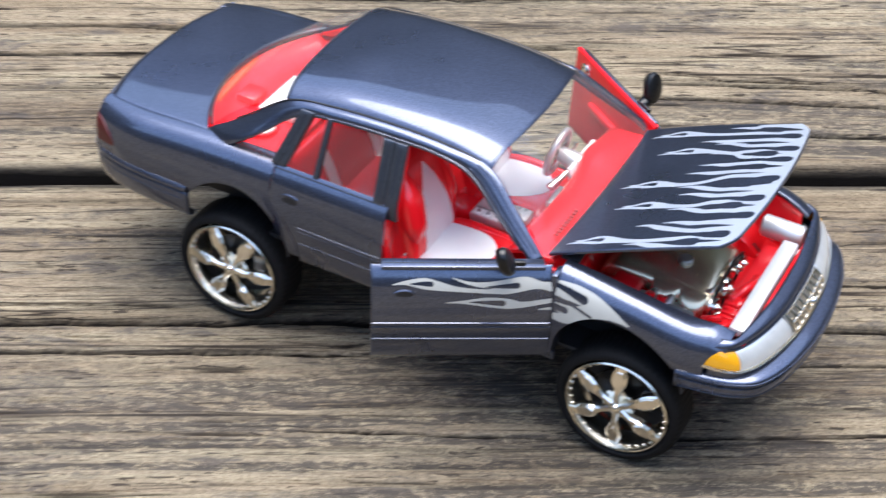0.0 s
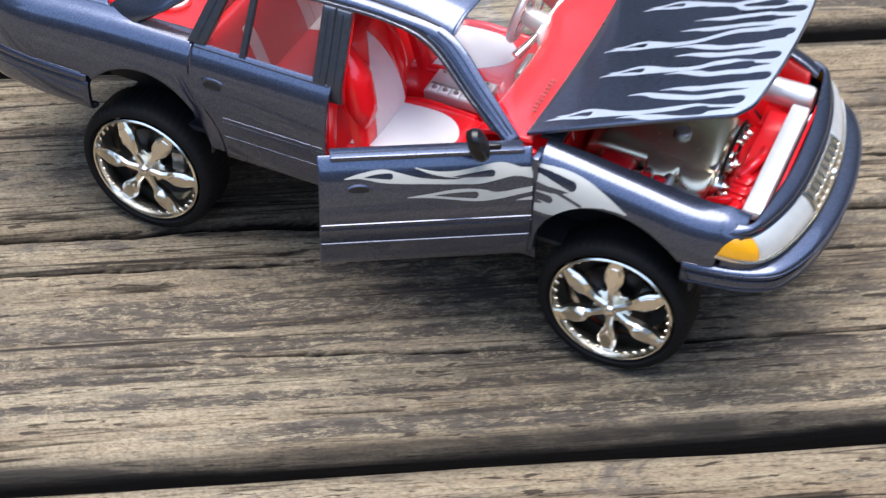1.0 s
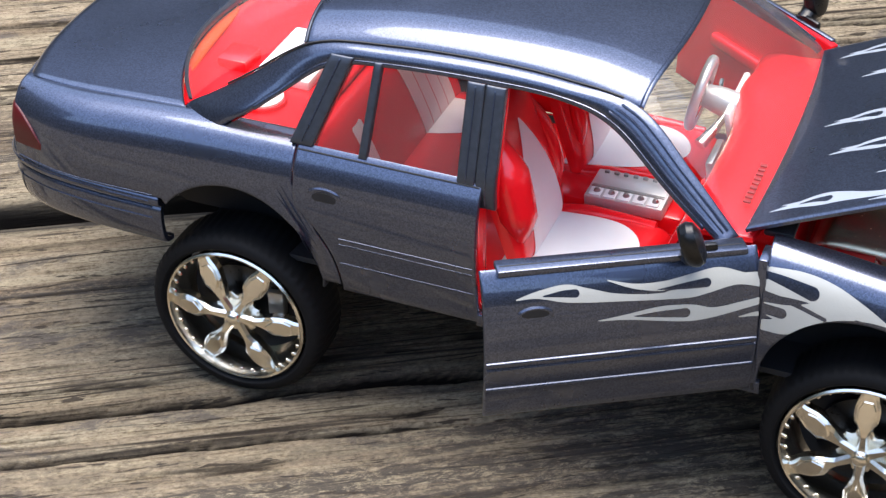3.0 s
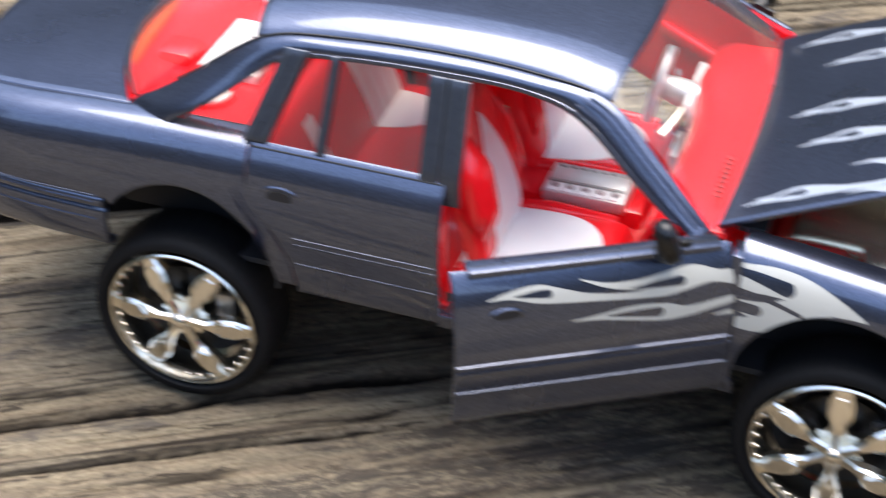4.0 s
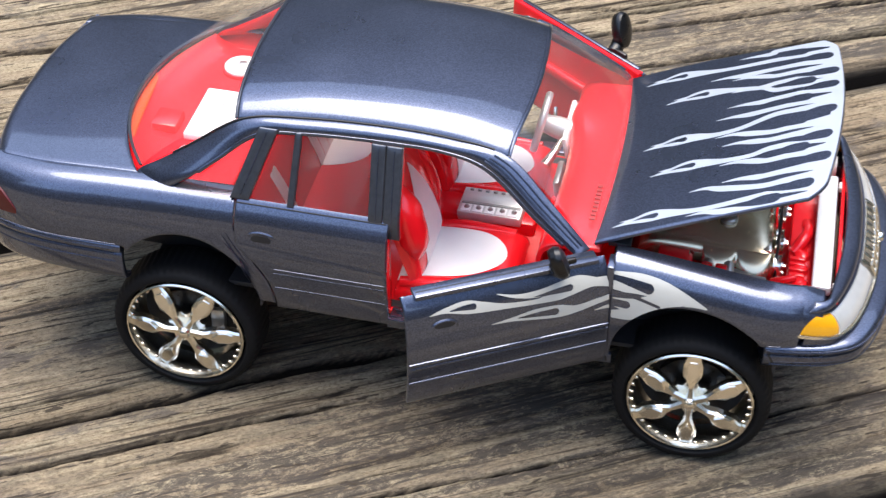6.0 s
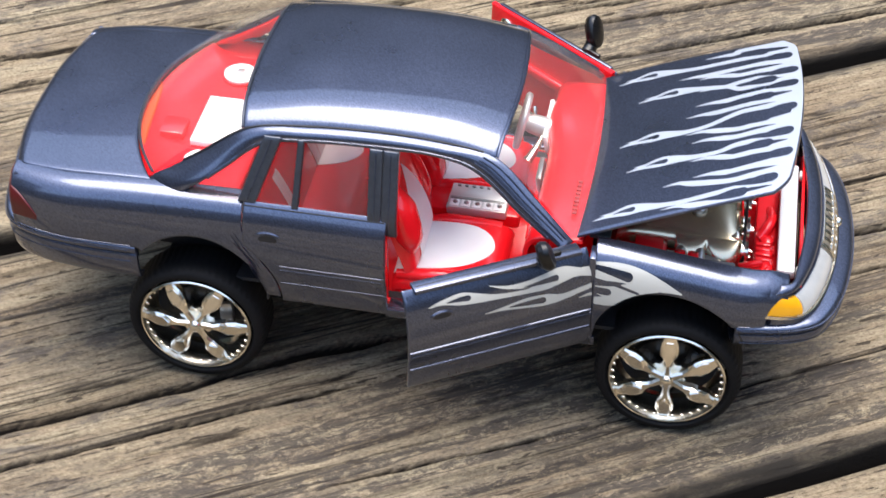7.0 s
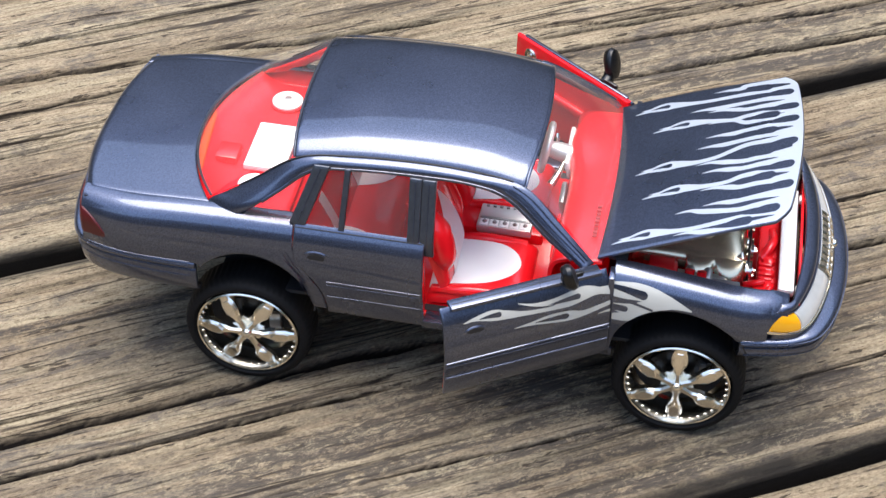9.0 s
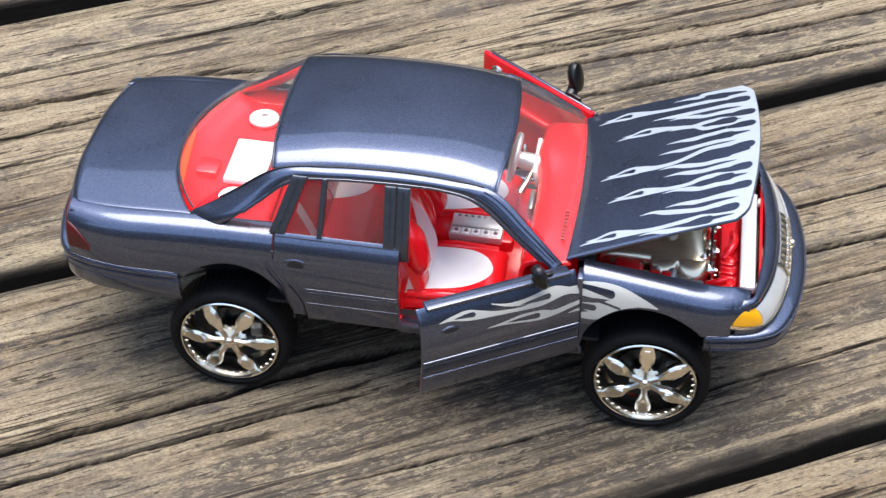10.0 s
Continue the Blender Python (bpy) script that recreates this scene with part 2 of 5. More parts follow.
M_EARTH = surface("dark_soil", (0.03, 0.026, 0.02), 0.9, 0, vary=0.4, scale=20, fine=300, bump=0.002)
# dark finish of the added, unseen sky-blocking walls
M_SKY_BLOCK = surface("dark_sky_block", (0.05, 0.06, 0.045), 0.8, 0, vary=0.3, scale=3, fine=60, bump=0.001)

# ---- building helpers (millimetres; the body rakes slightly nose-down) ----
RAKE = 0.032
MM = 0.001


def body_frame(p):
    return (p[0] * MM, p[1] * MM, (p[2] - RAKE * p[0]) * MM)


def plain_frame(p):
    return (p[0] * MM, p[1] * MM, p[2] * MM)


def part(name, data, material, parent, label="", place=body_frame, turn=None, smooth=True):
    """Link (vertices, faces) or a bmesh, in millimetres, as one mesh under a thing or a part."""
    if isinstance(data, bmesh.types.BMesh):
        data.verts.index_update()
        vs = [tuple(v.co) for v in data.verts]
        fs = [[v.index for v in f.verts] for f in data.faces]
        data.free()
    else:
        vs, fs = data
    if turn is not None:
        vs = [tuple(turn @ Vector(v)) for v in vs]
    me = bpy.data.meshes.new(name)
    me.from_pydata([place(v) for v in vs], [], [list(f) for f in fs])
    bm = bmesh.new()
    bm.from_mesh(me)
    bmesh.ops.recalc_face_normals(bm, faces=bm.faces)
    bm.to_mesh(me)
    bm.free()
    me.materials.append(material)
    ob = new(name, me)
    if smooth:
        for p in me.polygons:
            p.use_smooth = True
        me.set_sharp_from_angle(angle=radians(38))
    ob.parent = parent
    if label:
        tagged(ob, label=label)
    return ob


def group(name, parent, label=""):
    ob = new(name)
    ob.empty_display_size = 0.01
    ob.parent = parent
    if label:
        tagged(ob, label=label)
    return ob


def spline(pts, n):
    """Catmull-Rom through the points, n samples."""
    p = np.array(pts, float)
    p = np.vstack([2 * p[0] - p[1], p, 2 * p[-1] - p[-2]])
    t = np.linspace(0, len(pts) - 1, n)
    i = np.minimum(t.astype(int), len(pts) - 2)
    f = (t - i)[:, None]
    a, b, c, d = p[i], p[i + 1], p[i + 2], p[i + 3]
    return 0.5 * (2 * b + (c - a) * f + (2 * a - 5 * b + 4 * c - d) * f ** 2 + (3 * b - a - 3 * c + d) * f ** 3)


def sheet(f, nu, nv, thick=0.9, out=(0, 0, 1), edge=0.35, drop=0.22):
    """A closed shell over f(u, v), arrays in 0..1 to points in mm, with rolled edges."""
    def steps(n):
        return np.linspace(0, 1, n)
    u, v = steps(nu), steps(nv)
    P = np.stack(f(*np.meshgrid(u, v, indexing="ij")), -1)
    su = max(np.linalg.norm(np.diff(P, axis=0), axis=-1).sum(0).mean(), 1e-3)
    sv = max(np.linalg.norm(np.diff(P, axis=1), axis=-1).sum(1).mean(), 1e-3)
    eu, ev = min(edge / su, 0.2), min(edge / sv, 0.2)
    u = np.unique(np.r_[0, eu * 0.4, eu, u[(u > eu * 1.5) & (u < 1 - eu * 1.5)], 1 - eu, 1 - eu * 0.4, 1])
    v = np.unique(np.r_[0, ev * 0.4, ev, v[(v > ev * 1.5) & (v < 1 - ev * 1.5)], 1 - ev, 1 - ev * 0.4, 1])
    P = np.stack(f(*np.meshgrid(u, v, indexing="ij")), -1)
    N = np.cross(np.gradient(P, axis=0), np.gradient(P, axis=1))
    N /= np.maximum(np.linalg.norm(N, axis=-1, keepdims=True), 1e-9)
    if (N * np.array(out)).sum() < 0:
        N = -N
    D = np.zeros(P.shape[:2])
    for k, d in ((0, drop), (1, drop * 0.3)):
        D[k, :] = np.maximum(D[k, :], d)
        D[-1 - k, :] = np.maximum(D[-1 - k, :], d)
        D[:, k] = np.maximum(D[:, k], d)
        D[:, -1 - k] = np.maximum(D[:, -1 - k], d)
    F = P - N * D[..., None]
    Bk = P - N * thick
    a, b = P.shape[:2]
    vs = np.vstack([F.reshape(-1, 3), Bk.reshape(-1, 3)])
    fs = []
    o = a * b
    for i in range(a - 1):
        for j in range(b - 1):
            q = (i * b + j, (i + 1) * b + j, (i + 1) * b + j + 1, i * b + j + 1)
            fs += [q, tuple(o + k for k in reversed(q))]
    for i in range(a - 1):
        for j in (0, b - 1):
            p, q = i * b + j, (i + 1) * b + j
            fs.append((p, q, o + q, o + p))
    for j in range(b - 1):
        for i in (0, a - 1):
            p, q = i * b + j, i * b + j + 1
            fs.append((p, q, o + q, o + p))
    return [tuple(x) for x in vs], fs


def joined(*shells):
    vs, fs = [], []
    for v, f in shells:
        o = len(vs)
        vs += list(v)
        fs += [tuple(o + k for k in q) for q in f]
    return vs, fs


def ruled(c1, c2, bulge=0.0, direction=(0, 0, 1)):
    """A surface between two curves of equal sampling, bulged along a direction."""
    c1, c2 = np.array(c1), np.array(c2)
    d = np.array(direction, float)
    t = np.linspace(0, 1, len(c1))

    def f(u, v):
        a = np.stack([np.interp(u, t, c1[:, k]) for k in range(3)], -1)
        b = np.stack([np.interp(u, t, c2[:, k]) for k in range(3)], -1)
        p = a + (b - a) * v[..., None] + d * (bulge * 4 * v * (1 - v))[..., None]
        return p[..., 0], p[..., 1], p[..., 2]
    return f


def rbox(centre, size, bevel=0.3, turn=None, seg=2):
    bm = bmesh.new()
    bmesh.ops.create_cube(bm, size=1)
    for v in bm.verts:
        v.co = Vector((v.co.x * size[0], v.co.y * size[1], v.co.z * size[2]))
    if bevel:
        bmesh.ops.bevel(bm, geom=list(bm.edges), offset=min(bevel, min(size) * 0.45), segments=seg, profile=0.5, affect='EDGES')
    for v in bm.verts:
        v.co = (turn @ v.co if turn else v.co) + Vector(centre)
    bm.verts.index_update()
    r = [tuple(v.co) for v in bm.verts], [tuple(v.index for v in f.verts) for f in bm.faces]
    bm.free()
    return r


def tube(pts, radius, seg=10, n=None, radii=None):
    """A round bar along a smooth path."""
    c = spline(pts, n or max(8, 4 * len(pts)))
    rs = np.interp(np.linspace(0, 1, len(c)), np.linspace(0, 1, len(radii)), radii) if radii else np.full(len(c), radius)
    vs, fs = [], []
    for i, p in enumerate(c):
        d = Vector(c[min(i + 1, len(c) - 1)] - c[max(i - 1, 0)]).normalized()
        s = d.cross(Vector((0, 0, 1)))
        s = s.normalized() if s.length > 1e-3 else Vector((1, 0, 0))
        w = d.cross(s)
        for k in range(seg):
            a = 2 * math.pi * k / seg
            vs.append(tuple(Vector(p) + (s * math.cos(a) + w * math.sin(a)) * rs[i]))
    for i in range(len(c) - 1):
        for k in range(seg):
            fs.append((i * seg + k, i * seg + (k + 1) % seg, (i + 1) * seg + (k + 1) % seg, (i + 1) * seg + k))
    fs += [tuple(range(seg)), tuple(range(len(vs) - seg, len(vs)))]
    return vs, fs


def lathe(profile, seg=48, axis="y", centre=(0, 0, 0)):
    """Rings of (radius, height) about an axis; ends at radius 0 are closed."""
    vs, fs = [], []
    for r, h in profile:
        for k in range(seg):
            a = 2 * math.pi * k / seg
            c, s = max(r, 0.001) * math.cos(a), max(r, 0.001) * math.sin(a)
            p = {"y": (c, h, s), "z": (c, s, h), "x": (h, c, s)}[axis]
            vs.append((p[0] + centre[0], p[1] + centre[1], p[2] + centre[2]))
    for i in range(len(profile) - 1):
        for k in range(seg):
            fs.append((i * seg + k, i * seg + (k + 1) % seg, (i + 1) * seg + (k + 1) % seg, (i + 1) * seg + k))
    return vs, fs


def prism(outline, lo, hi, axis="y", bevel=0.0, seg=2):
    """A flat plate: an outline of 2D points pushed from lo to hi along an axis."""
    bm = bmesh.new()
    put = {"y": lambda a, b, h: (a, h, b), "z": lambda a, b, h: (a, b, h), "x": lambda a, b, h: (h, a, b)}[axis]
    f = bm.faces.new([bm.verts.new(put(a, b, lo)) for a, b in outline])
    g = bmesh.ops.extrude_face_region(bm, geom=[f])
    d = Vector(put(0, 0, hi)) - Vector(put(0, 0, lo))
    for v in g["geom"]:
        if isinstance(v, bmesh.types.BMVert):
            v.co += d
    if bevel:
        bmesh.ops.bevel(bm, geom=list(bm.edges), offset=bevel, segments=seg, affect='EDGES')
    bm.verts.index_update()
    r = [tuple(v.co) for v in bm.verts], [tuple(v.index for v in q.verts) for q in bm.faces]
    bm.free()
    return r


def turned(data, m):
    return [tuple(m @ Vector(v)) for v in data[0]], data[1]


def moved(data, d):
    return [(v[0] + d[0], v[1] + d[1], v[2] + d[2]) for v in data[0]], data[1]


# ---- the deck ----
DECK_TURN = 30.0


def lattice(x, y, seed):
    """Smooth value noise in 0..1."""
    rng = np.random.RandomState(seed)
    g = rng.rand(257, 257)
    xi, yi = np.floor(x).astype(int), np.floor(y).astype(int)
    fx, fy = x - xi, y - yi
    fx, fy = fx * fx * (3 - 2 * fx), fy * fy * (3 - 2 * fy)
    i, j, i2, j2 = xi % 256, yi % 256, (xi + 1) % 256, (yi + 1) % 256
    return (g[i, j] * (1 - fx) + g[i2, j] * fx) * (1 - fy) + (g[i, j2] * (1 - fx) + g[i2, j2] * fx) * fy


def plank_mesh(width, half, seed, cracks, fine, bands=(), stains=()):
    """A weathered board: rounded arrises, raised grain, drying cracks. Metres, along x."""
    w = width / 2
    if fine:
        xs = np.unique(np.r_[np.linspace(-half, -0.26, 14), np.arange(-0.26, 0.2601, 0.0020), np.linspace(0.26, half, 14)])
        ys = np.linspace(-w, w, 480)
    else:
        xs, ys = np.linspace(-half, half, 60), np.linspace(-w, w, 40)
    # rounded long edges
    X, Y = np.meshgrid(xs, ys, indexing="ij")
    A, Bc = X * 1000, Y * 1000
    wob = 3.0 * (lattice(A / 90 + 9, Bc / 60 + 3, seed) - 0.5)
    b2 = Bc + wob
    g1 = lattice(A / 150 + 40, b2 / 3.4 + 70, seed + 1)
    g2 = lattice(A / 60 + 10, b2 / 1.5 + 20, seed + 2)
    g3 = lattice(A / 200 + 10, b2 / 9.0 + 20, seed + 5)
    g4 = lattice(A / 35 + 3, b2 / 0.9 + 8, seed + 8)
    dash = lattice(A / 22 + 3, b2 / 6 + 8, seed + 9)
    Z = -0.4 * np.clip((0.40 - g1) * 4, 0, 1) * (0.4 + g3) - 0.4 * np.clip((0.34 - g2) * 5, 0, 1) - 0.3 * np.clip(0.42 - g3, 0, 1) * 2
    Z -= 0.55 * np.clip((0.24 - g4) * 8, 0, 1) * (dash > 0.5)
    grain_and_shade = 0.35 * np.clip((0.26 - g1) * 9, 0, 1) + 0.25 * np.clip((0.22 - g3) * 7, 0, 1) + 0.8 * np.clip((0.2 - g4) * 9, 0, 1) * np.clip((dash - 0.5) * 8, 0, 1)
    grain_and_shade = np.clip(grain_and_shade, 0, 0.85)
    mildew_shade = np.zeros(A.shape)
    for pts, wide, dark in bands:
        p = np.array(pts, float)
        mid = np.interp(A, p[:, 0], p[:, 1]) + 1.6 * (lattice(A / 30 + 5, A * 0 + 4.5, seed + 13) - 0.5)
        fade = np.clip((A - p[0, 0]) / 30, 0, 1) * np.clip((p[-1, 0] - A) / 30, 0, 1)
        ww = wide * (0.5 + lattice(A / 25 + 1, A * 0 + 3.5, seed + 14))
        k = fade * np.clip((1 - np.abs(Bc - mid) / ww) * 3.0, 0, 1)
        mildew_shade = np.maximum(mildew_shade, 1.9 * dark * k)
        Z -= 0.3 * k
    for pts, wide, deep in cracks:
        p = np.array(pts, float)
        mid = np.interp(A, p[:, 0], p[:, 1]) + 1.2 * (lattice(A / 9 + 5, A * 0 + 2.5, seed + 3) - 0.5)
        lo, hi = p[0, 0], p[-1, 0]
        fade = np.clip((A - lo) / 25, 0, 1) * np.clip((hi - A) / 25, 0, 1)
        ww = 1.7 * wide * (0.6 + 0.9 * lattice(A / 14 + 1, A * 0 + 7.5, seed + 4)) * np.maximum(fade, 0.3)
        # shade inside the crack, put into the colour
        grain_and_shade = np.maximum(grain_and_shade, fade * np.clip((1.05 - np.abs(Bc - mid) / ww) * 9, 0, 1))
        Z -= 1.6 * deep * fade * np.clip(1.25 - np.abs(Bc - mid) / ww, 0, 1) ** 0.7
    e = np.clip(np.abs(Bc) - (w * 1000 - 2.2), 0, 2.2) + 1.2 * (lattice(A / 30, Bc / 4, seed + 6) - 0.5) * (np.abs(Bc) > w * 1000 - 4)
    Z -= 2.2 - np.sqrt(np.maximum(4.84 - np.clip(e, 0, 2.2) ** 2, 0))
    Z += -np.maximum(Z.max(), 0)
    a, b = X.shape
    top = np.stack([X, Y, Z * MM], -1).reshape(-1, 3)
    lip, side = top.copy(), top.copy()
    lip[:, 2] -= 0.0022
    side[:, 2] = -0.036
    idx = np.arange(a * b).reshape(a, b)
    f1 = np.stack([idx[:-1, :-1], idx[1:, :-1], idx[1:, 1:], idx[:-1, 1:]], -1).reshape(-1, 4)
    o = a * b
    edges = (idx[:, 0], idx[::-1, -1], idx[0, ::-1], idx[-1, :])
    walls = [np.stack([r[1:] + k, r[:-1] + k, r[:-1] + o + k, r[1:] + o + k], -1) for r in edges for k in (0, o)]
    faces = np.vstack([f1] + walls)
    verts = np.vstack([top, lip, side])
    me = bpy.data.meshes.new("plank")
    me.vertices.add(len(verts))
    me.vertices.foreach_set("co", verts.ravel())
    me.loops.add(faces.size)
    me.loops.foreach_set("vertex_index", faces.ravel().astype(np.int32))
    me.polygons.add(len(faces))
    me.polygons.foreach_set("loop_start", np.arange(0, faces.size, 4, dtype=np.int32))
    me.update(calc_edges=True)
    me.validate()
    me.polygons.foreach_set("use_smooth", np.ones(len(me.polygons), bool))
    # mildew stains, some doubling as shade painted under and beside the car
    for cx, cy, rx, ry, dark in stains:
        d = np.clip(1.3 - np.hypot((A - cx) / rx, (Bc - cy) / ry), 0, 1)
        mildew_shade = np.maximum(mildew_shade, dark * np.clip(d * 1.6, 0, 1))
    att = me.attributes.new("mildew_shade", 'FLOAT', 'POINT')
    att.data.foreach_set("value", np.r_[mildew_shade.ravel(), np.zeros(2 * a * b)].astype(np.float32))
    # board sides get a fixed near-black, as painted shade down the gaps
    att = me.attributes.new("grain_and_shade", 'FLOAT', 'POINT')
    att.data.foreach_set("value", np.r_[grain_and_shade.ravel(), np.full(2 * a * b, 0.95)].astype(np.float32))
    me.materials.append(M_WOOD)
    return me


deck = tagged(new("deck"), label="weathered grey-brown timber deck boards with dark gaps", category="deck", kind="structure")
deck.matrix_world = pose(0, 0, 0, 0, 0, DECK_TURN)
MAIN_CRACKS = [
    ([(-260, -2), (-138, -4), (-77, -4.7), (-42, -3.5), (-12, -6), (60, -8), (118, -10.5), (230, -16)], 0.9, 3.5),
    ([(-230, -17), (-141, -17.6), (-68, -18.2), (-20, -20)], 0.55, 2.5),
    ([(-220, 5), (-137, 3.6), (-87, 3), (-62, 3)], 0.3, 1.5),
    ([(60, -24), (109, -25.8), (200, -29)], 0.4, 2.0),
    ([(70, 12), (130, 10), (240, 13)], 0.35, 1.5),
    ([(-60, -50), (20, -54), (140, -55)], 0.3, 1.5),
]
FAR_CRACKS = [
    ([(70, 93.8), (110, 92.7), (160, 89.3), (220, 85)], 0.8, 3.0),
    ([(55, 136), (95, 127.3), (150, 124)], 0.35, 1.5),
    ([(-220, 163), (-111, 162), (-66, 158.6), (-45, 157)], 0.7, 3.0),
    ([(-220, 142), (-114, 143), (-75, 144.3), (-30, 143)], 0.5, 2.0),
    ([(-42, 158), (-10, 151.5), (60, 146)], 0.7, 2.5),
    ([(60, 126), (102, 123.3), (160, 118.8), (260, 117)], 0.6, 2.5),
    ([(40, 117), (98, 113.6), (183, 106.3), (270, 104)], 0.5, 2.0),
    ([(-200, 186), (-90, 182), (120, 184)], 0.4, 2.0),
    ([(-160, 128), (-60, 126), (30, 131)], 0.3, 1.5),
]
# mildew bands; those on the near half also stand in for missing shade
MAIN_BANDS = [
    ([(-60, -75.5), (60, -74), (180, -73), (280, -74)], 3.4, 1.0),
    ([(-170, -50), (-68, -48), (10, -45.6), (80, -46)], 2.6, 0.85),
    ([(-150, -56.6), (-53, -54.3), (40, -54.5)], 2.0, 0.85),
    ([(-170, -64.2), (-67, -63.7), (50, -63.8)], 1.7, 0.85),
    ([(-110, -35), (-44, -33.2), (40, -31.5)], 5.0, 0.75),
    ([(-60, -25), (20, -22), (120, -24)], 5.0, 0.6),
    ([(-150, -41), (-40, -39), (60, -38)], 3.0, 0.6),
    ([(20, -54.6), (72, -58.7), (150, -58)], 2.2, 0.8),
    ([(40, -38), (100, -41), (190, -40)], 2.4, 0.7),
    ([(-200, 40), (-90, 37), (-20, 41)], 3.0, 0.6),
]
FAR_BANDS = [
    ([(60, 82), (130, 83), (200, 79), (280, 80)], 3.6, 1.0),
    ([(50, 114.5), (118, 109), (200, 100.5), (260, 99)], 4.5, 0.7),
    ([(-200, 92), (-90, 95), (-20, 92)], 3.0, 0.7),
    ([(100, 141), (170, 136), (260, 135)], 3.0, 0.6),
]
# mildew, plus shade under and beside the car put into the wood colour
MAIN_STAINS_SHADE = [(45, -62, 80, 13, 0.75), (105, -38, 60, 10, 0.65), (-30, -36, 65, 9, 0.55), (0, 15, 110, 26, 0.6), (-110, -38, 80, 30, 0.5), (10, -48, 90, 24, 0.5), (70, -15, 70, 16, 0.55)]
FAR_STAINS = [(120, 100, 80, 14, 0.8), (-120, 100, 70, 20, 0.5), (20, 170, 90, 14, 0.6)]
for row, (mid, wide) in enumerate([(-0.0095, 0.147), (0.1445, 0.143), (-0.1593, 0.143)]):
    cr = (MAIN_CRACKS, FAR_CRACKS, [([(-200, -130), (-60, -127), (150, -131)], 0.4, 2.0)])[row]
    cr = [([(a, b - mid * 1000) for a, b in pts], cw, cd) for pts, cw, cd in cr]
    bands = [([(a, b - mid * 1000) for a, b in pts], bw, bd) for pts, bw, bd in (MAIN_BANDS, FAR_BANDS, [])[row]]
    stains = [(a, b - mid * 1000, c, d, e) for a, b, c, d, e in (MAIN_STAINS_SHADE, FAR_STAINS, [])[row]]
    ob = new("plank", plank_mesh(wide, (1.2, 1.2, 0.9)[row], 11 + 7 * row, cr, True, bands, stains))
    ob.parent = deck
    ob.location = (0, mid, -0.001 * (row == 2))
    ob.rotation_euler = (0, 0, radians(-0.7) * (row == 2))
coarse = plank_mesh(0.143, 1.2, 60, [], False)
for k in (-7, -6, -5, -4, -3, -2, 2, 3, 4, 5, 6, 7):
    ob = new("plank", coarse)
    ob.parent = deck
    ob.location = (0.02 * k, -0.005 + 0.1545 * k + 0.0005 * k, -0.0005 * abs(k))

gm = bpy.data.meshes.new("ground")
gm.from_pydata([(-400, -400, -0.0365), (400, -400, -0.0365), (400, 400, -0.0365), (-400, 400, -0.0365)], [], [(0, 1, 2, 3)])
gm.materials.append(M_EARTH)
tagged(new("ground", gm), label="dark bare soil under the timber deck", category="ground", kind="structure")

# ---- the model car: body ----
car = tagged(new("model_car"), label="blue-grey metallic model sedan with open doors and raised hood", category="model car")
car.empty_display_size = 0.02

# half-width against height, for fenders (rolling inwards at the top) and for doors
FENDER_Y = np.array([37.6, 38.3, 38.9, 39.3, 39.45, 39.35, 38.8, 37.9, 36.7, 35.2, 33.4, 31.2])
FENDER_Z = np.array([28.0, 31.0, 35.0, 39.0, 42.0, 45.0, 49.0, 52.0, 54.0, 55.3, 56.0, 56.2])
DOOR_Y = np.array([37.6, 38.3, 38.9, 39.3, 39.45, 39.35, 38.9, 38.2, 37.4, 36.45, 35.7, 35.1])
DOOR_Z = np.array([28.0, 31.0, 35.0, 39.0, 42.0, 45.0, 49.0, 52.0, 54.0, 55.5, 56.4, 56.9])


FENDER_Y, FENDER_Z = spline(np.stack([FENDER_Y, FENDER_Z], -1), 150).T
DOOR_Y, DOOR_Z = spline(np.stack([DOOR_Y, DOOR_Z], -1), 150).T


def smooth(x, xs, ys):
    """Interpolation along a smooth curve through the points."""
    c = spline(list(zip(xs, ys)), 160)
    return np.interp(x, c[:, 0], c[:, 1])


def narrowing(x):
    return 0.0088 * np.clip(x - 68, 0, None) ** 2 + 0.5 * np.clip((x - 76) / 5.5, 0, 1) ** 2 + 0.0098 * np.clip(-82 - x, 0, None) ** 2


def top_height(x):
    return smooth(x, [-110, -98, -70, -42, 0, 38, 60, 74, 88], [54.0, 54.8, 56.4, 57.0, 57.3, 57.0, 54.9, 53.0, 50.8])


def side_panel(x0, x1, low, sg, door=False, n=40, m=22, thick=0.9, high=None):
    """A body-side panel from x0 to x1; low(x) is its lower edge."""
    Y, Z = (DOOR_Y, DOOR_Z) if door else (FENDER_Y, FENDER_Z)
    q = np.linspace(0, 1, len(Y))

    def edge_at(e, z):
        return e(z) if callable(e) else e

    def level(x, v):
        lo = np.interp(low(x), Z, q)
        k = lo + ((1 if high is None else np.interp(high(x), Z, q)) - lo) * v
        y, z = np.interp(k, q, Y), np.interp(k, q, Z)
        if not door:
            z = np.where(z > 42, 42 + (z - 42) * (top_height(x) - 42) / 14.2, z)
            d = np.clip((x - 81) / 7, 0, 1)
            z = z - 1.2 * d * d * (3 - 2 * d) * (z > 46)
        return y, z

    def f(u, v):
        z = 29 + 27 * v
        x = edge_at(x0, z) * (1 - u) + edge_at(x1, z) * u
        for _ in range(14 if callable(x0) or callable(x1) else 0):
            z = 0.5 * z + 0.5 * level(x, v)[1]
            x = edge_at(x0, z) * (1 - u) + edge_at(x1, z) * u
        y, z = level(x, v)
        return x, sg * (y - narrowing(x)), z
    return sheet(f, n, m, thick, out=(0, sg, 0.2))


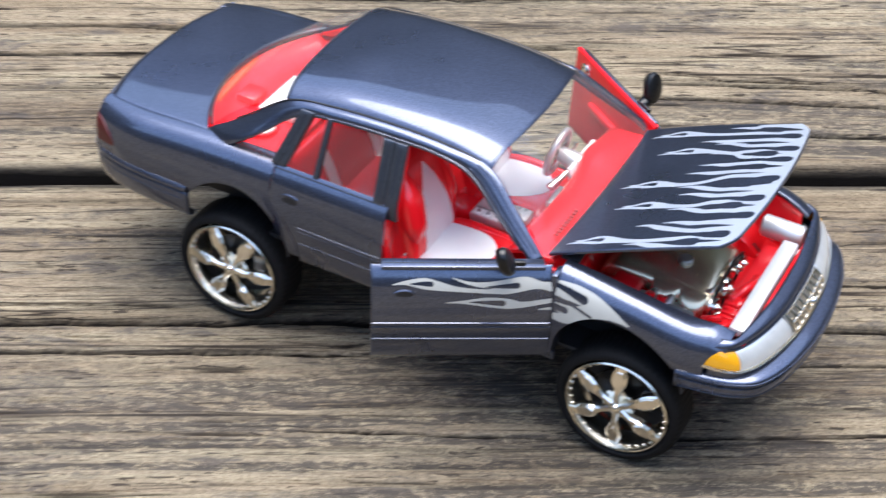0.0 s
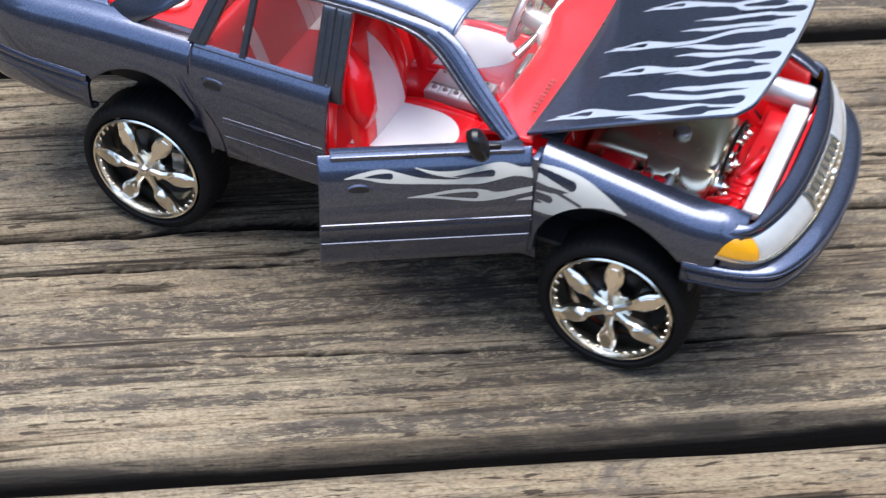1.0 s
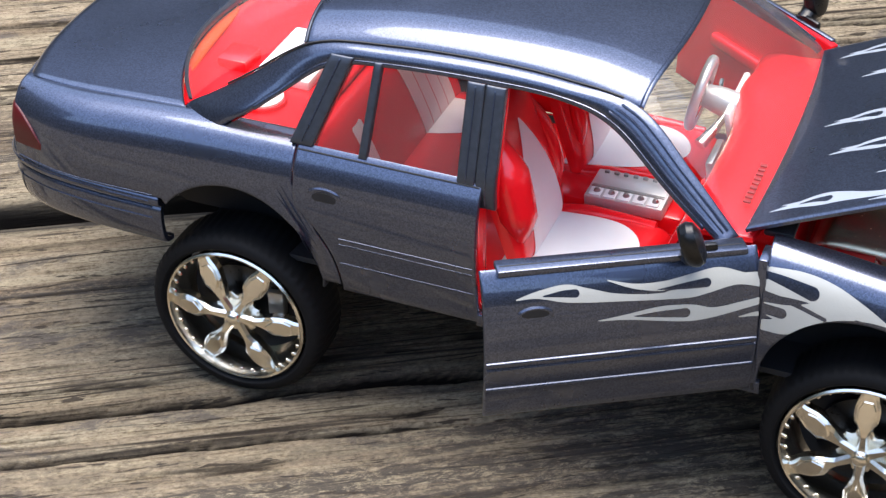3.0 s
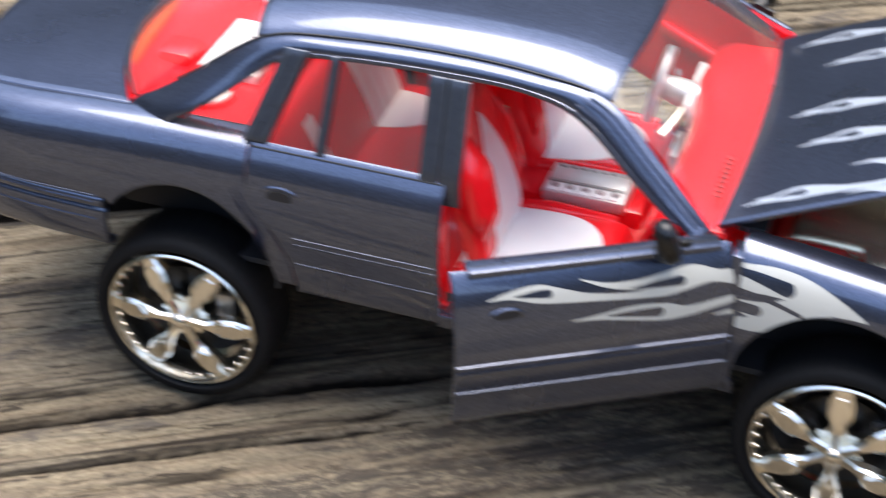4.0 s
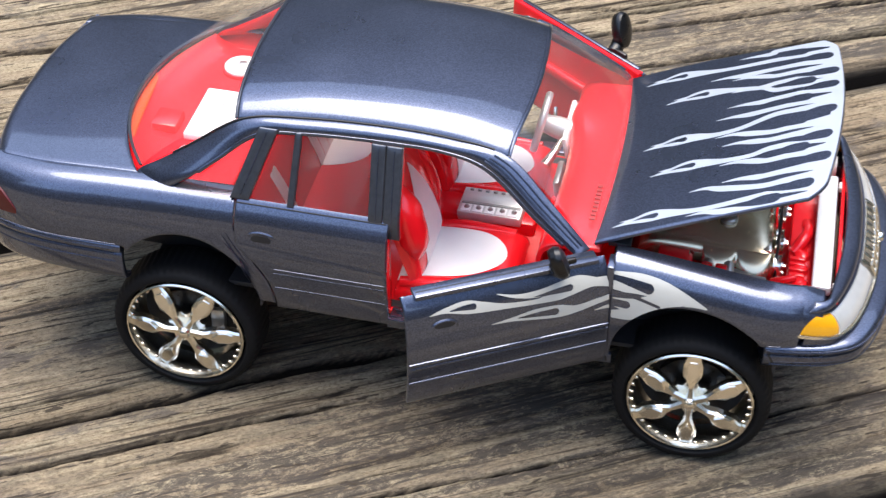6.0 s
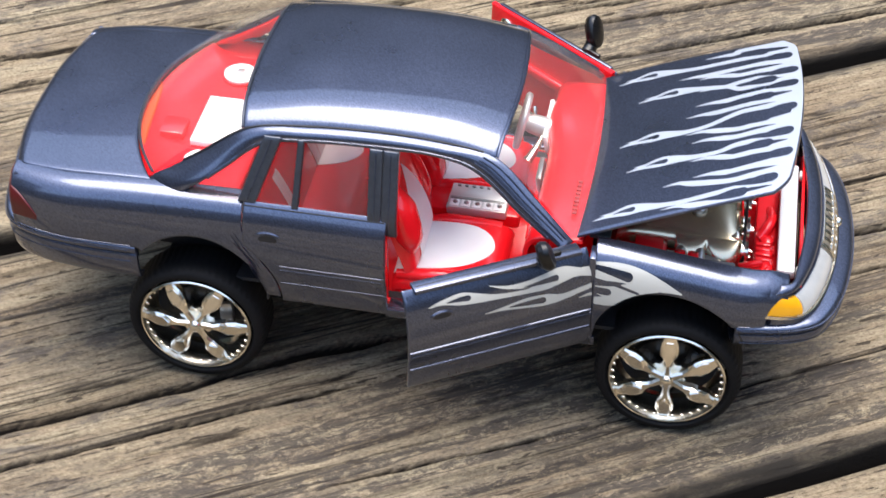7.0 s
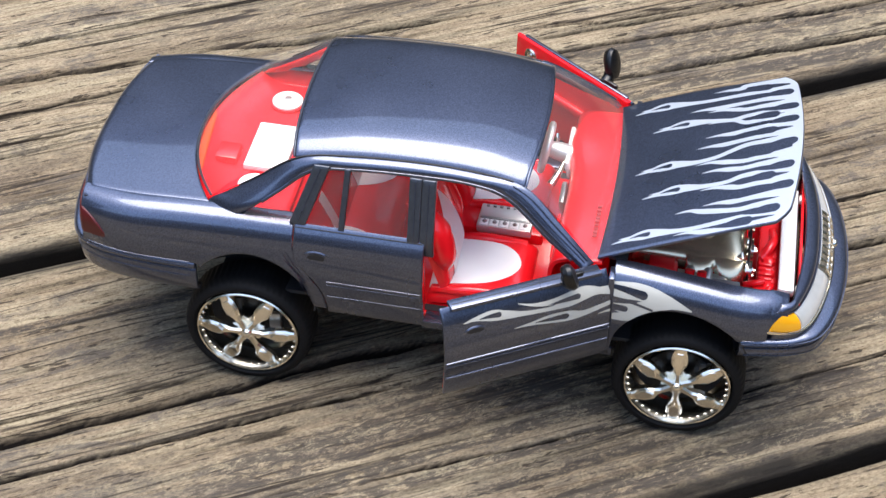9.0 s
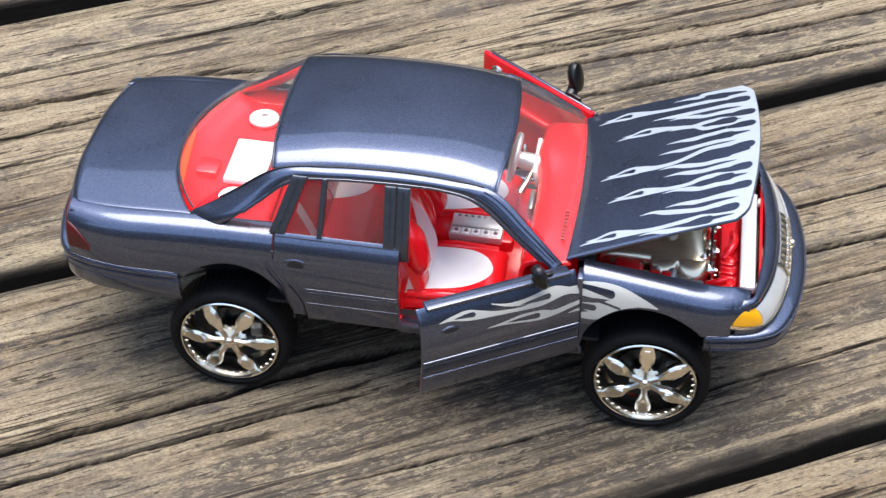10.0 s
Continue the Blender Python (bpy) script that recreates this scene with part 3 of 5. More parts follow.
def arch(cx, cz, rx, rz, floor):
    return lambda x: np.maximum(floor(x) if callable(floor) else floor, cz + rz * np.sqrt(np.clip(1 - ((x - cx) / rx) ** 2, 0, None)) * (np.abs(x - cx) < rx))


rear_low = arch(-54.5, 30.5, 16.6, 16.0, 29.2)
front_low = arch(59.0, 32.3, 17.4, 16.2, 29.2)
quarter_low = lambda x: np.maximum(rear_low(x), np.where(x < -68, 41.0, 29.2))
fender_low = lambda x: np.maximum(front_low(x), np.where(x > 81.3, 43.2 + 9.2 * np.sqrt(np.clip((x - 81.3) / 3.2, 0, 1)), np.where(x > 72, 41.0, 29.2)))



def shut_line(z):
    """The rear edge of the rear door: upright, then curving forwards round the wheel arch."""
    return np.maximum(-42.45, -54.5 + 20.4 * np.sqrt(np.clip(1 - ((z - 30.5) / 19.5) ** 2, 0, 1)))


SIDES = (("right", -1), ("left", 1))
for _, sg in SIDES:
    part("quarter_panel", side_panel(-101, lambda z: shut_line(z) - 0.16, quarter_low, sg, n=220), M_PAINT, car)
    fender = part("front_fender", side_panel(41.1, 86.0, fender_low, sg, n=170), M_PAINT, car)
    rd = part("rear_door", side_panel(lambda z: shut_line(z) + 0.16, -8.0, lambda x: 29.2 + 0 * x, sg, door=True, n=70), M_PAINT, car, "closed rear door with recessed handle")
    part("door_handle", lathe([(0, -0.5), (1.7, -0.45), (2.2, 0.08), (2.6, 0.1), (2.9, -0.1), (2.9, -0.6)], 32), M_PAINT, rd, "oval recessed handle",
         turn=Matrix.Translation((-36.2, sg * 38.8, 48.8)) @ Matrix.Diagonal((1.25, sg, 0.68, 1)))
    # dark disc stands in for the shade inside the body-colour handle recess
    part("handle_shade", lathe([(0, 0.0), (1.9, 0.0), (1.9, -0.5)], 28), M_DARK, rd, turn=Matrix.Translation((-36.2, sg * 39.02, 48.8)) @ Matrix.Diagonal((1.2, sg, 0.6, 1)))
    part("belt_groove", tube([(x, sg * 36.06, 56.06) for x in (-42.0, -25.0, -8.4)], 0.17, 6), M_DARK, rd, "thin dark groove under the window")
    # sill under the front door opening
    part("door_sill", side_panel(-8.5, 42, lambda x: 28.2 + 0 * x, sg, door=True, n=20, m=8, high=lambda x: 31.2 + 0 * x), M_PAINT, car, "pale edge of the open door sill")
    part("sill_plate", rbox((16.5, sg * 35.6, 31.0), (49, 3.6, 1.0), 0.3), M_PAINT, car, "bright flat top of the door sill")
    # moulded trim strips along the sides
    for nm, x0, x1, host in (("quarter", -100, -70.5, car), ("door", -33.6, -8.6, rd), ("fender", 75.2, 78.0, fender)):
        for z, r in ((41.4, 0.17), (40.2, 0.16), (36.0, 0.17)):
            if nm != "door" and z < 37:
                continue
            xs = np.linspace(x0, x1, 14)
            y = np.interp(z, DOOR_Z, DOOR_Y)
            part("trim_strip", tube([(x, sg * (y - narrowing(x) - 0.04), z) for x in xs], r, 8, 24), M_PAINT, host)
    # rails: windscreen pillar, roof edge and rear pillar in one
    r1 = spline([(35.8, sg * 34.0, 56.6), (26.7, sg * 30.9, 64.8), (16.7, sg * 27.0, 72.3), (5, sg * 26.3, 74.3), (-10, sg * 26.3, 75.0), (-28, sg * 26.6, 74.3), (-42, sg * 27.4, 72.4), (-54, sg * 28.8, 64.6), (-61.8, sg * 29.6, 59.6), (-65.6, sg * 30.2, 57.4), (-69.4, sg * 30.4, 53.4)], 88)
    r2 = spline([(33.2, sg * 36.9, 55.8), (23.2, sg * 33.4, 62.0), (12.2, sg * 29.4, 69.6), (3, sg * 28.9, 72.4), (-10, sg * 29.0, 72.8), (-27, sg * 29.3, 72.2), (-38, sg * 29.7, 70.4), (-46.6, sg * 32.4, 64.4), (-52.4, sg * 34.2, 60.0), (-57.0, sg * 34.5, 56.6), (-61.5, sg * 34.6, 52.8)], 88)
    part("roof_rail", sheet(ruled(r1, r2, 0.8, (0, sg * 0.8, 0.6)), 150, 9, 1.4, out=(0, sg, 1)), M_PAINT, car, "rail from the windscreen pillar along the roof into the rear pillar")
    lining = [c + (0, -sg * 1.7, -1.1) for c in (r1[54:82], r2[54:82])]
    part("pillar_lining", sheet(ruled(*lining), 24, 5, 0.5, out=(0, -sg, -1)), M_RED, car, "red inner face of the rear pillar")
    for q in (0.28, 0.5, 0.74):
        c = r1 * (1 - q) + r2 * q + (0, sg * 0.62, 0.5)
        part("pillar_rib", tube([tuple(p) for p in c[1:21:3]], 0.24, 6, 24), M_PAINT, car)
    part("roof_seam", tube([tuple(p) for p in (r1 + (0, sg * 0.25, 0.12))[20:66:3]], 0.22, 5, 60), M_DARK, car)
    in1, in2 = (r1 * 0.15 + r2 * 0.85) + (0, sg * 0.35, 0), r2 + (0, sg * 0.1, -0.75)
    part("drip_rail", sheet(ruled(in1[3:68], in2[3:68], 0.25, (0, sg, 0.3)), 70, 5, 0.8, out=(0, sg, 0.4)), M_PAINT, car)
    # pillars between the side windows
    for nm, xb, xt, wide, zb, host in (("pillar", -11.0, -11.2, 3.2, 55.0, car), ("pillar", -7.5, -7.7, 3.6, 52.0, car), ("quarter_pillar", -41.6, -35.6, 4.2, 56.8, car), ("window_divider", -30.0, -28.9, 1.5, 56.6, rd)):
        def strip(u, v, xb=xb, xt=xt, wide=wide, zb=zb):
            z = zb + (72.4 - zb) * v
            y = 35.5 + (29.3 - 35.5) * np.clip((z - 56.5) / 15.9, 0, 1) + 0.5
            return xb + (xt - xb) * v + (u - 0.5) * wide, sg * y, z
        part(nm, sheet(strip, 6, 12, 1.2, out=(0, sg, 0)), M_FRAME, car if host is car else rd)
        if wide > 2:
            part("pillar_lining", sheet(strip, 4, 8, 0.4, out=(0, sg, 0)), M_RED, car, turn=Matrix.Translation((0, -sg * 1.8, -0.6)))
            part("pillar_groove", sheet(lambda u, v: strip(0.46 + 0.07 * u, 0.03 + 0.94 * v), 3, 8, 0.5, out=(0, sg, 0), drop=0.05), M_PAINT, car, turn=Matrix.Translation((0, sg * 0.18, 0)))
    # side glazing
    def pane(xb0, xb1, xt0, xt1, zt0, zt1):
        def f(u, v):
            zb0 = 56.6
            zt = zt0 + (zt1 - zt0) * u
            z = zb0 + (zt - zb0) * v
            x = (xb0 + (xb1 - xb0) * u) * (1 - v) + (xt0 + (xt1 - xt0) * u) * v
            return x, sg * (35.0 + (28.9 - 35.0) * (z - 56.5) / 15.9), z
        return sheet(f, 8, 8, 0.35, out=(0, sg, 0), drop=0.02, edge=0.1)
    for args in ((-56.5, -42.0, -42.0, -36.5, 67.5, 71.2), (-40.5, -10.5, -35.0, -10.8, 71.0, 73.0)):
        g = part("side_window", pane(*args), M_SMOKE, car, "clear plastic side window with a pale film of dust and painted reflection")
        g.visible_shadow = False
    # wheel housings
    for cx, w in ((-56.0, 19.0), (59.0, 18.6)):
        def tunnel(u, v, cx=cx, w=w):
            a = math.pi * ((0.03 if cx > 0 else -0.05) + (1.02 if cx > 0 else 1.05) * u)
            rise = np.interp(v, [0, 0.55, 1], [11.6, 11.6, 16.8]) if cx > 0 else w - 1.3
            return cx + w * np.cos(a), sg * (22.6 + 15.7 * v), 32.0 + rise * np.sin(a)
        half = [(cx + (w + 0.4) * math.cos(a), 32.0 + (11.4 if cx > 0 else w - 0.9) * math.sin(a)) for a in np.linspace(0, math.pi, 24)]
        back = prism(half + [(cx - w * 0.9, 30.0), (cx + w * 0.9, 30.0)], sg * 22.4, sg * 23.2)
        part("wheel_housing", joined(sheet(tunnel, 26, 5, 0.6, out=(0, 0, 1)), back), M_DARK, car, "black wheel housing")

# roof
def crown(w):
    """The roof's rise towards its middle: flat on top, rolling off at the sides."""
    return 0.6 * (1 - w ** 2) + 2.9 * (1 - np.abs(w) ** 9)


def roof(u, v):
    x = 16.3 + (-43.2 - 16.3) * u
    half = smooth(x, [-44, -28, -10, 5, 17], [27.4, 26.6, 26.3, 26.3, 26.8]) + 0.1
    w = 2 * v - 1
    ze = smooth(x, [-44, -42, -28, -10, 5, 16.5], [71.9, 72.4, 74.3, 75.0, 74.3, 72.2])
    x = x + np.where(u < 0.5, (1 - 2 * u), 0) * 2.2 * (1 - w ** 2) - np.where(u > 0.5, 2 * u - 1, 0) * 1.8 * (1 - w ** 2)
    return x, w * half, ze + crown(w)


part("roof", sheet(roof, 60, 48, 1.0, out=(0, 0, 1)), M_PAINT, car)

# windscreen and rear window
def windscreen(u, v):
    w = 2 * u - 1
    bx, by, bz = 36.0 + 6.0 * (1 - w ** 2), 33.8 * w, 56.8 + 0.8 * (1 - w ** 2)
    tx, ty, tz = 16.4 + 2.2 * (1 - w ** 2), 26.9 * w, 72.3 + crown(w)
    b = 1.0 * 4 * v * (1 - v)
    return bx + (tx - bx) * v + b * 0.5, by + (ty - by) * v, bz + (tz - bz) * v + b * 0.8


ws = part("windscreen", sheet(windscreen, 24, 14, 0.4, out=(1, 0, 1), drop=0.02, edge=0.1), M_GLASS, car, "clear plastic windscreen")
ws.visible_shadow = False


def backlight(u, v):
    w = 2 * u - 1
    bx, by, bz = -66.3 - 10.2 * (1 - np.abs(w) ** 2.2), 29.9 * w, 57.2 + 0.4 * (1 - w ** 2)
    tx, ty, tz = -43.3 - 1.8 * (1 - w ** 2), 27.3 * w, 72.0 + crown(w)
    b = 1.6 * 4 * v * (1 - v)
    return bx + (tx - bx) * v - b * 0.5, by + (ty - by) * v, bz + (tz - bz) * v + b


bl = part("rear_window", sheet(backlight, 28, 16, 0.4, out=(-1, 0, 1), drop=0.02, edge=0.1), M_GLASS, car, "clear plastic rear window")
bl.visible_shadow = False
for f, v0, v1, nm in ((windscreen, 0.975, 1.0, "windscreen_surround"), (backlight, 0.0, 0.012, "rear_window_surround"), (backlight, 0.98, 1.0, "rear_window_surround")):
    part(nm, sheet(lambda u, v: [c + d for c, d in zip(f(u, v0 + (v1 - v0) * v), (0, 0, 0.25))], 30, 3, 0.7, out=(0, 0, 1), drop=0.08, edge=0.2), M_PAINT if nm[0] == "w" else M_FRAME, car)

# trunk lid and rear deck
def trunk(u, v):
    w = 2 * u - 1
    fx = -66.1 - 10.0 * (1 - np.abs(w) ** 2.2)
    rx = -100.9 - 3.9 * (1 - np.abs(w) ** 3)
    x = fx + (rx - fx) * v
    z = smooth(x, [-110, -98, -70, -42], [54.0, 55.0, 56.6, 57.2]) + 0.9 * (1 - w ** 2) - 1.8 * np.clip((v - 0.93) / 0.07, 0, 1) ** 2
    return x, w * (31.6 - 0.4 * v - narrowing(x) * 0.6), z


part("trunk_lid", sheet(trunk, 40, 30, 1.0, out=(0, 0, 1)), M_PAINT, car)


def tail(u, v):
    w = 2 * u - 1
    x = -100.0 - 3.8 * (1 - np.abs(w) ** 3) - 2.2 * v
    return x, w * (33.0 - 0.6 * v), 54.0 - 13.0 * v


part("tail_panel", sheet(tail, 30, 10, 1.0, out=(-1, 0, 0)), M_PAINT, car)
for _, sg in SIDES:
    def lamp(u, v):
        x = -93.5 - 8.6 * u
        y = 39.3 - narrowing(x) - 0.2 - np.clip((u - 0.8) / 0.2, 0, 1) ** 2 * 4.5
        lo, hi = 43.6 - 0.2 * u, 51.6 - 6.0 * (1 - u) ** 2.2
        z = lo + (hi - lo) * v
        return x - 0.3, sg * (y + 0.2 - 0.075 * np.clip(z - 47, 0, None) ** 2), z
    part("tail_lamp", sheet(lamp, 16, 10, 1.2, out=(-0.5, sg, 0)), M_TAIL, car, "dark red tail lamp lens")
    part("tail_lamp_inner", sheet(lambda u, v: (-102.6 - 1.1 * v - 1.3 * u, sg * (29.5 - 11 * u), 51.4 - 7.2 * v), 10, 6, 1.0, out=(-1, 0, 0)), M_TAIL, car)


def bumper(curve, section):
    c = spline(curve, 90)
    t = np.gradient(c, axis=0)
    nrm = np.stack([t[:, 1], -t[:, 0]], -1)
    nrm /= np.linalg.norm(nrm, axis=1, keepdims=True)
    s = spline(section, 30)
    tt, ss = np.linspace(0, 1, len(c)), np.linspace(0, 1, len(s))

    def f(u, v):
        d, z = np.interp(v, ss, s[:, 0]), np.interp(v, ss, s[:, 1])
        g = lambda a: np.interp(u, tt, a)
        return g(c[:, 0]) + g(nrm[:, 0]) * d, g(c[:, 1]) + g(nrm[:, 1]) * d, z
    return f


def both(half):
    return half + [(x, -y) for x, y in reversed(half[:-1])]


NOSE = both([(74.6, -37.9), (84, -36.3), (90.0, -34.2), (94.4, -30.6), (98.0, -22), (100.0, -11), (100.6, 0)])
TAIL = [(x, y) for x, y in reversed(both([(-69.4, -38.4), (-84, -38.0), (-96, -36.2), (-103, -32.0), (-106.5, -22), (-108, -11), (-108.4, 0)]))]
SECTION = [(-3, 29.6), (-1.2, 30), (0.2, 31.6), (0.7, 34.5), (0.7, 37.6), (0.2, 38.6), (1.1, 39.2), (1.2, 40.4), (0.4, 41.2), (-2.5, 41.6)]
FRONT_SECTION = [(-9, 31), (-5, 31.8), (-1.6, 33.6), (-0.2, 35.2), (0.5, 36.6), (0.6, 38.0), (0.2, 38.8), (0.9, 39.3), (1.0, 40.3), (0.3, 41.0), (-1.5, 41.5), (-4.5, 41.7)]
fb = part("front_bumper", sheet(bumper(NOSE, FRONT_SECTION), 90, 30, 1.2, out=(1, 0, 0)), M_PAINT, car)
rb = part("rear_bumper", sheet(bumper(TAIL, SECTION), 90, 30, 1.2, out=(-1, 0, 0)), M_PAINT, car)
for host, curve, nm in ((fb, NOSE, "bright"), (rb, TAIL, "dull")):
    for z, r, d in ((40.1, 0.24, 1.15), (38.3, 0.2, 0.45), (36.2, 0.2, 0.72)):
        f = bumper(curve, [(d, z), (d, z + 0.01)])
        us = np.linspace(0.01, 0.99, 60)
        X, Y, Z = f(us, us * 0)
        part("bumper_strip", tube(list(zip(X, Y, Z)), r, 6, 120), M_PAINT, host, "bright moulding strip" if nm == "bright" and z > 39 else "")

# front: lamps, grille, header panel
LAMP = both([(81.2, -37.3), (85.6, -36.2), (89.4, -34.0), (92.6, -28.8), (95.2, -20), (96.8, -10), (97.2, 0)])
LIP = both([(81.2, -35.6), (84.4, -34.6), (86.9, -32.7), (89.2, -28.0), (91.6, -19.5), (92.9, -10), (93.2, 0)])
BAY = both([(82.6, -32.6), (85.0, -32.0), (86.6, -30.4), (87.4, -26), (88.4, -18), (89.2, -9), (89.4, 0)])


def across(c1, z1, c2, z2, u0, u1, bulge=0.0):
    """Between two plan curves; each height is (at the centre, at the corners)."""
    a, b = spline(c1, 120), spline(c2, 120)
    k = np.linspace(u0, u1, 80) * 119
    rise = np.abs(np.linspace(u0, u1, 80) * 2 - 1) ** 2
    pick = lambda c, z: np.stack([np.interp(k, np.arange(120), c[:, 0]), np.interp(k, np.arange(120), c[:, 1]), z[0] + (z[1] - z[0]) * rise], -1)
    return ruled(pick(a, z1), pick(b, z2), bulge, (1, 0, 0.3))


LOW, TOP = (42.6, 44.4), (47.2, 49.0)
part("header_panel", sheet(across(LIP, (47.9, 49.2), BAY, (50.0, 50.6), 0.03, 0.97, 0.9), 80, 10, 1.0, out=(0.3, 0, 1)), M_PAINT, car)
part("header_strip", sheet(across(LIP, (47.1, 48.8), LIP, (48.0, 49.4), 0.10, 0.90, 0.5), 80, 5, 0.8, out=(1, 0, 1)), M_PAINT, car, "narrow raised strip above the lamps")
part("lower_valance", sheet(across(LAMP, (40.5, 41.5), LAMP, (42.0, 44.0), 0.02, 0.98, 0.2), 70, 4, 0.8, out=(1, 0, 0)), M_PAINT, car)
part("lamp_strip", sheet(across(LAMP, (41.7, 43.6), LAMP, (42.6, 44.6), 0.0, 1.0, 0.7), 80, 5, 0.8, out=(1, 0, 0)), M_CHROME, car, "chrome strip under the lamps")
for a, b, c, d in ((0.005, 0.178, 0.178, 0.395), (0.995, 0.822, 0.822, 0.605)):
    part("turn_signal", sheet(across(LAMP, LOW, LIP, TOP, a, b, 0.7), 24, 10, 1.0, out=(1, 0, 0)), M_AMBER, car, "amber turn signal lens")
    part("headlamp", sheet(across(LAMP, LOW, LIP, TOP, c, d, 0.8), 40, 10, 1.0, out=(1, 0, 0)), M_LENS, car, "frosted clear headlamp lens")
grille = part("grille", sheet(across(LAMP, LOW, LIP, TOP, 0.4, 0.6, 0.2), 30, 8, 1.0, out=(1, 0, 0)), M_STEEL, car, "bright metal grille with square openings")
gf = across(LAMP, LOW, LIP, TOP, 0.4, 0.6, 0.9)
for k in range(9):
    q = np.full(6, 0.03 + 0.94 * k / 8)
    part("grille_bar", tube(list(zip(*gf(q, np.linspace(0.02, 0.98, 6)))), 0.42, 6), M_CHROME, grille)
for k in range(3):
    q = np.linspace(0.02, 0.98, 20)
    part("grille_bar", tube(list(zip(*gf(q, np.full(20, 0.06 + 0.43 * k)))), 0.45, 6), M_CHROME, grille)
part("hood_badge", lathe([(0, 0.9), (0.9, 0.8), (1.3, 0.3), (1.3, -0.3)], 18, "x", (97.3, 0, 45.5)), M_CHROME, grille)

# underside, firewall, inner fenders
def pan(u, v):
    x = -66 + 132 * u
    return x, (2 * v - 1) * 33, 28.4 + 0 * u + 1.0 * np.abs(2 * v - 1) ** 3


part("chassis_pan", sheet(pan, 40, 12, 1.2, out=(0, 0, -1)), M_DARK, car, "black chassis underside")
for x in (-57.0, 59.9):
    part("axle", tube([(x, -30, 17.5 + RAKE * x), (x, 0, 17.6 + RAKE * x), (x, 30, 17.5 + RAKE * x)], 1.4, 12), M_DARK, car)
    for sg in (-1, 1):
        part("suspension_strut", tube([(x, sg * 22, 18 + RAKE * x), (x, sg * 21, 30)], 2.0, 12), M_DARK, car)
for sg in (-1, 1):
    part("frame_rail", rbox((0, sg * 20, 28.4), (90, 4, 3), 0.6), M_DARK, car)


# ---- decals ----
def stroke_field(U, W, strokes):
    """How far inside the union of tapering strokes (u, w, radius) each point lies."""
    best = np.full(U.shape, -9.0)
    for pts in strokes:
        c = spline(pts, 8 * len(pts))
        for p, q in zip(c[:-1], c[1:]):
            d = q[:2] - p[:2]
            k = np.clip(((U - p[0]) * d[0] + (W - p[1]) * d[1]) / max(d @ d, 1e-6), 0, 1)
            r = p[2] + (q[2] - p[2]) * k
            best = np.maximum(best, r - np.hypot(U - p[0] - k * d[0], W - p[1] - k * d[1]))
    return best


def decal(place_at, us, ws, field):
    """The part of a surface where field(U, W) > 0, cut cleanly along its outline."""
    U, W = np.meshgrid(us, ws, indexing="ij")
    S = field(U, W)
    vs, fs, seen = [], [], {}

    def vert(key, u, w):
        if key not in seen:
            seen[key] = len(vs)
            vs.append((u, w))
        return seen[key]
    a, b = U.shape
    live = (np.maximum.reduce([S[:-1, :-1], S[1:, :-1], S[1:, 1:], S[:-1, 1:]]) > 0)
    for i, j in zip(*np.nonzero(live)):
        ring = [(i, j), (i + 1, j), (i + 1, j + 1), (i, j + 1)]
        face = []
        for p, q in zip(ring, ring[1:] + ring[:1]):
            sp, sq = S[p], S[q]
            if sp > 0:
                face.append(vert((p, p), U[p], W[p]))
            if (sp > 0) != (sq > 0):
                k = sp / (sp - sq)
                face.append(vert((min(p, q), max(p, q)), U[p] + k * (U[q] - U[p]), W[p] + k * (W[q] - W[p])))
        face = list(dict.fromkeys(face))
        if len(face) > 2:
            fs.append(face)
    uw = np.array(vs)
    x, y, z = place_at(uw[:, 0], uw[:, 1])
    return list(zip(x, y, z)), fs


# ---- hood, propped open ----
HOOD_UP = radians(24.4)


def hood_at(A, y, lift=0.0):
    y = y * (1 - np.where(y > 0, 0.12, 0.02) * (A / 50) ** 2)
    x0 = 36.0 + 2.2 * (1 - (y / 33) ** 2)
    n = 1.6 * (1 - (y / 33) ** 2) - 0.0006 * (A - 20) ** 2 + lift
    return x0 + A * math.cos(HOOD_UP) - n * math.sin(HOOD_UP), y, 57.4 + A * math.sin(HOOD_UP) + n * math.cos(HOOD_UP)


def hood_length(y):
    return 51.6 - 1.6 * (y / 33) ** 2 - 2.8 * np.clip((np.abs(y) - 27.5) / 5, 0, 1.2) ** 2


def hood_f(u, v):
    y = (2 * v - 1) * 32.6
    return hood_at(u * hood_length(y), y)


hood = part("hood", sheet(hood_f, 46, 60, 0.8, out=(0, 0, 1)), M_PAINT, car, "raised hood with silver flames")
for y in (-16, 16):
    part("hood_brace", rbox((62, y, 66.2), (36, 2.0, 1.2), 0.3, None), M_DARK, hood,
         turn=Matrix.Translation((37, 0, 57)) @ Matrix.Rotation(-HOOD_UP, 4, 'Y') @ Matrix.Translation((-37, 0, -66.6)))
# licks: tip along, tip across, root across; long ones carry a teardrop eye
LONG = [(3.3, -29.0, -28.4), (9.0, -13.4, -12.0), (5.7, -2.5, 1.0), (9.6, 15.3, 11.9), (3.9, 26.1, 26.3)]
SHORT = [(19.4, -22.3, -25.0), (26.4, -21.3, -21.6), (24.6, -7.7, -8.6), (22.4, 3.3, 3.8), (24.6, 7.7, 8.2), (25.2, 19.8, 18.6), (20.1, 21.6, 22.0), (20.4, -30.6, -31.8), (25, -14.9, -16.2), (22.9, -3.9, -5.6), (25.1, 14.2, 15.2), (27, 29.4, 30.8)]
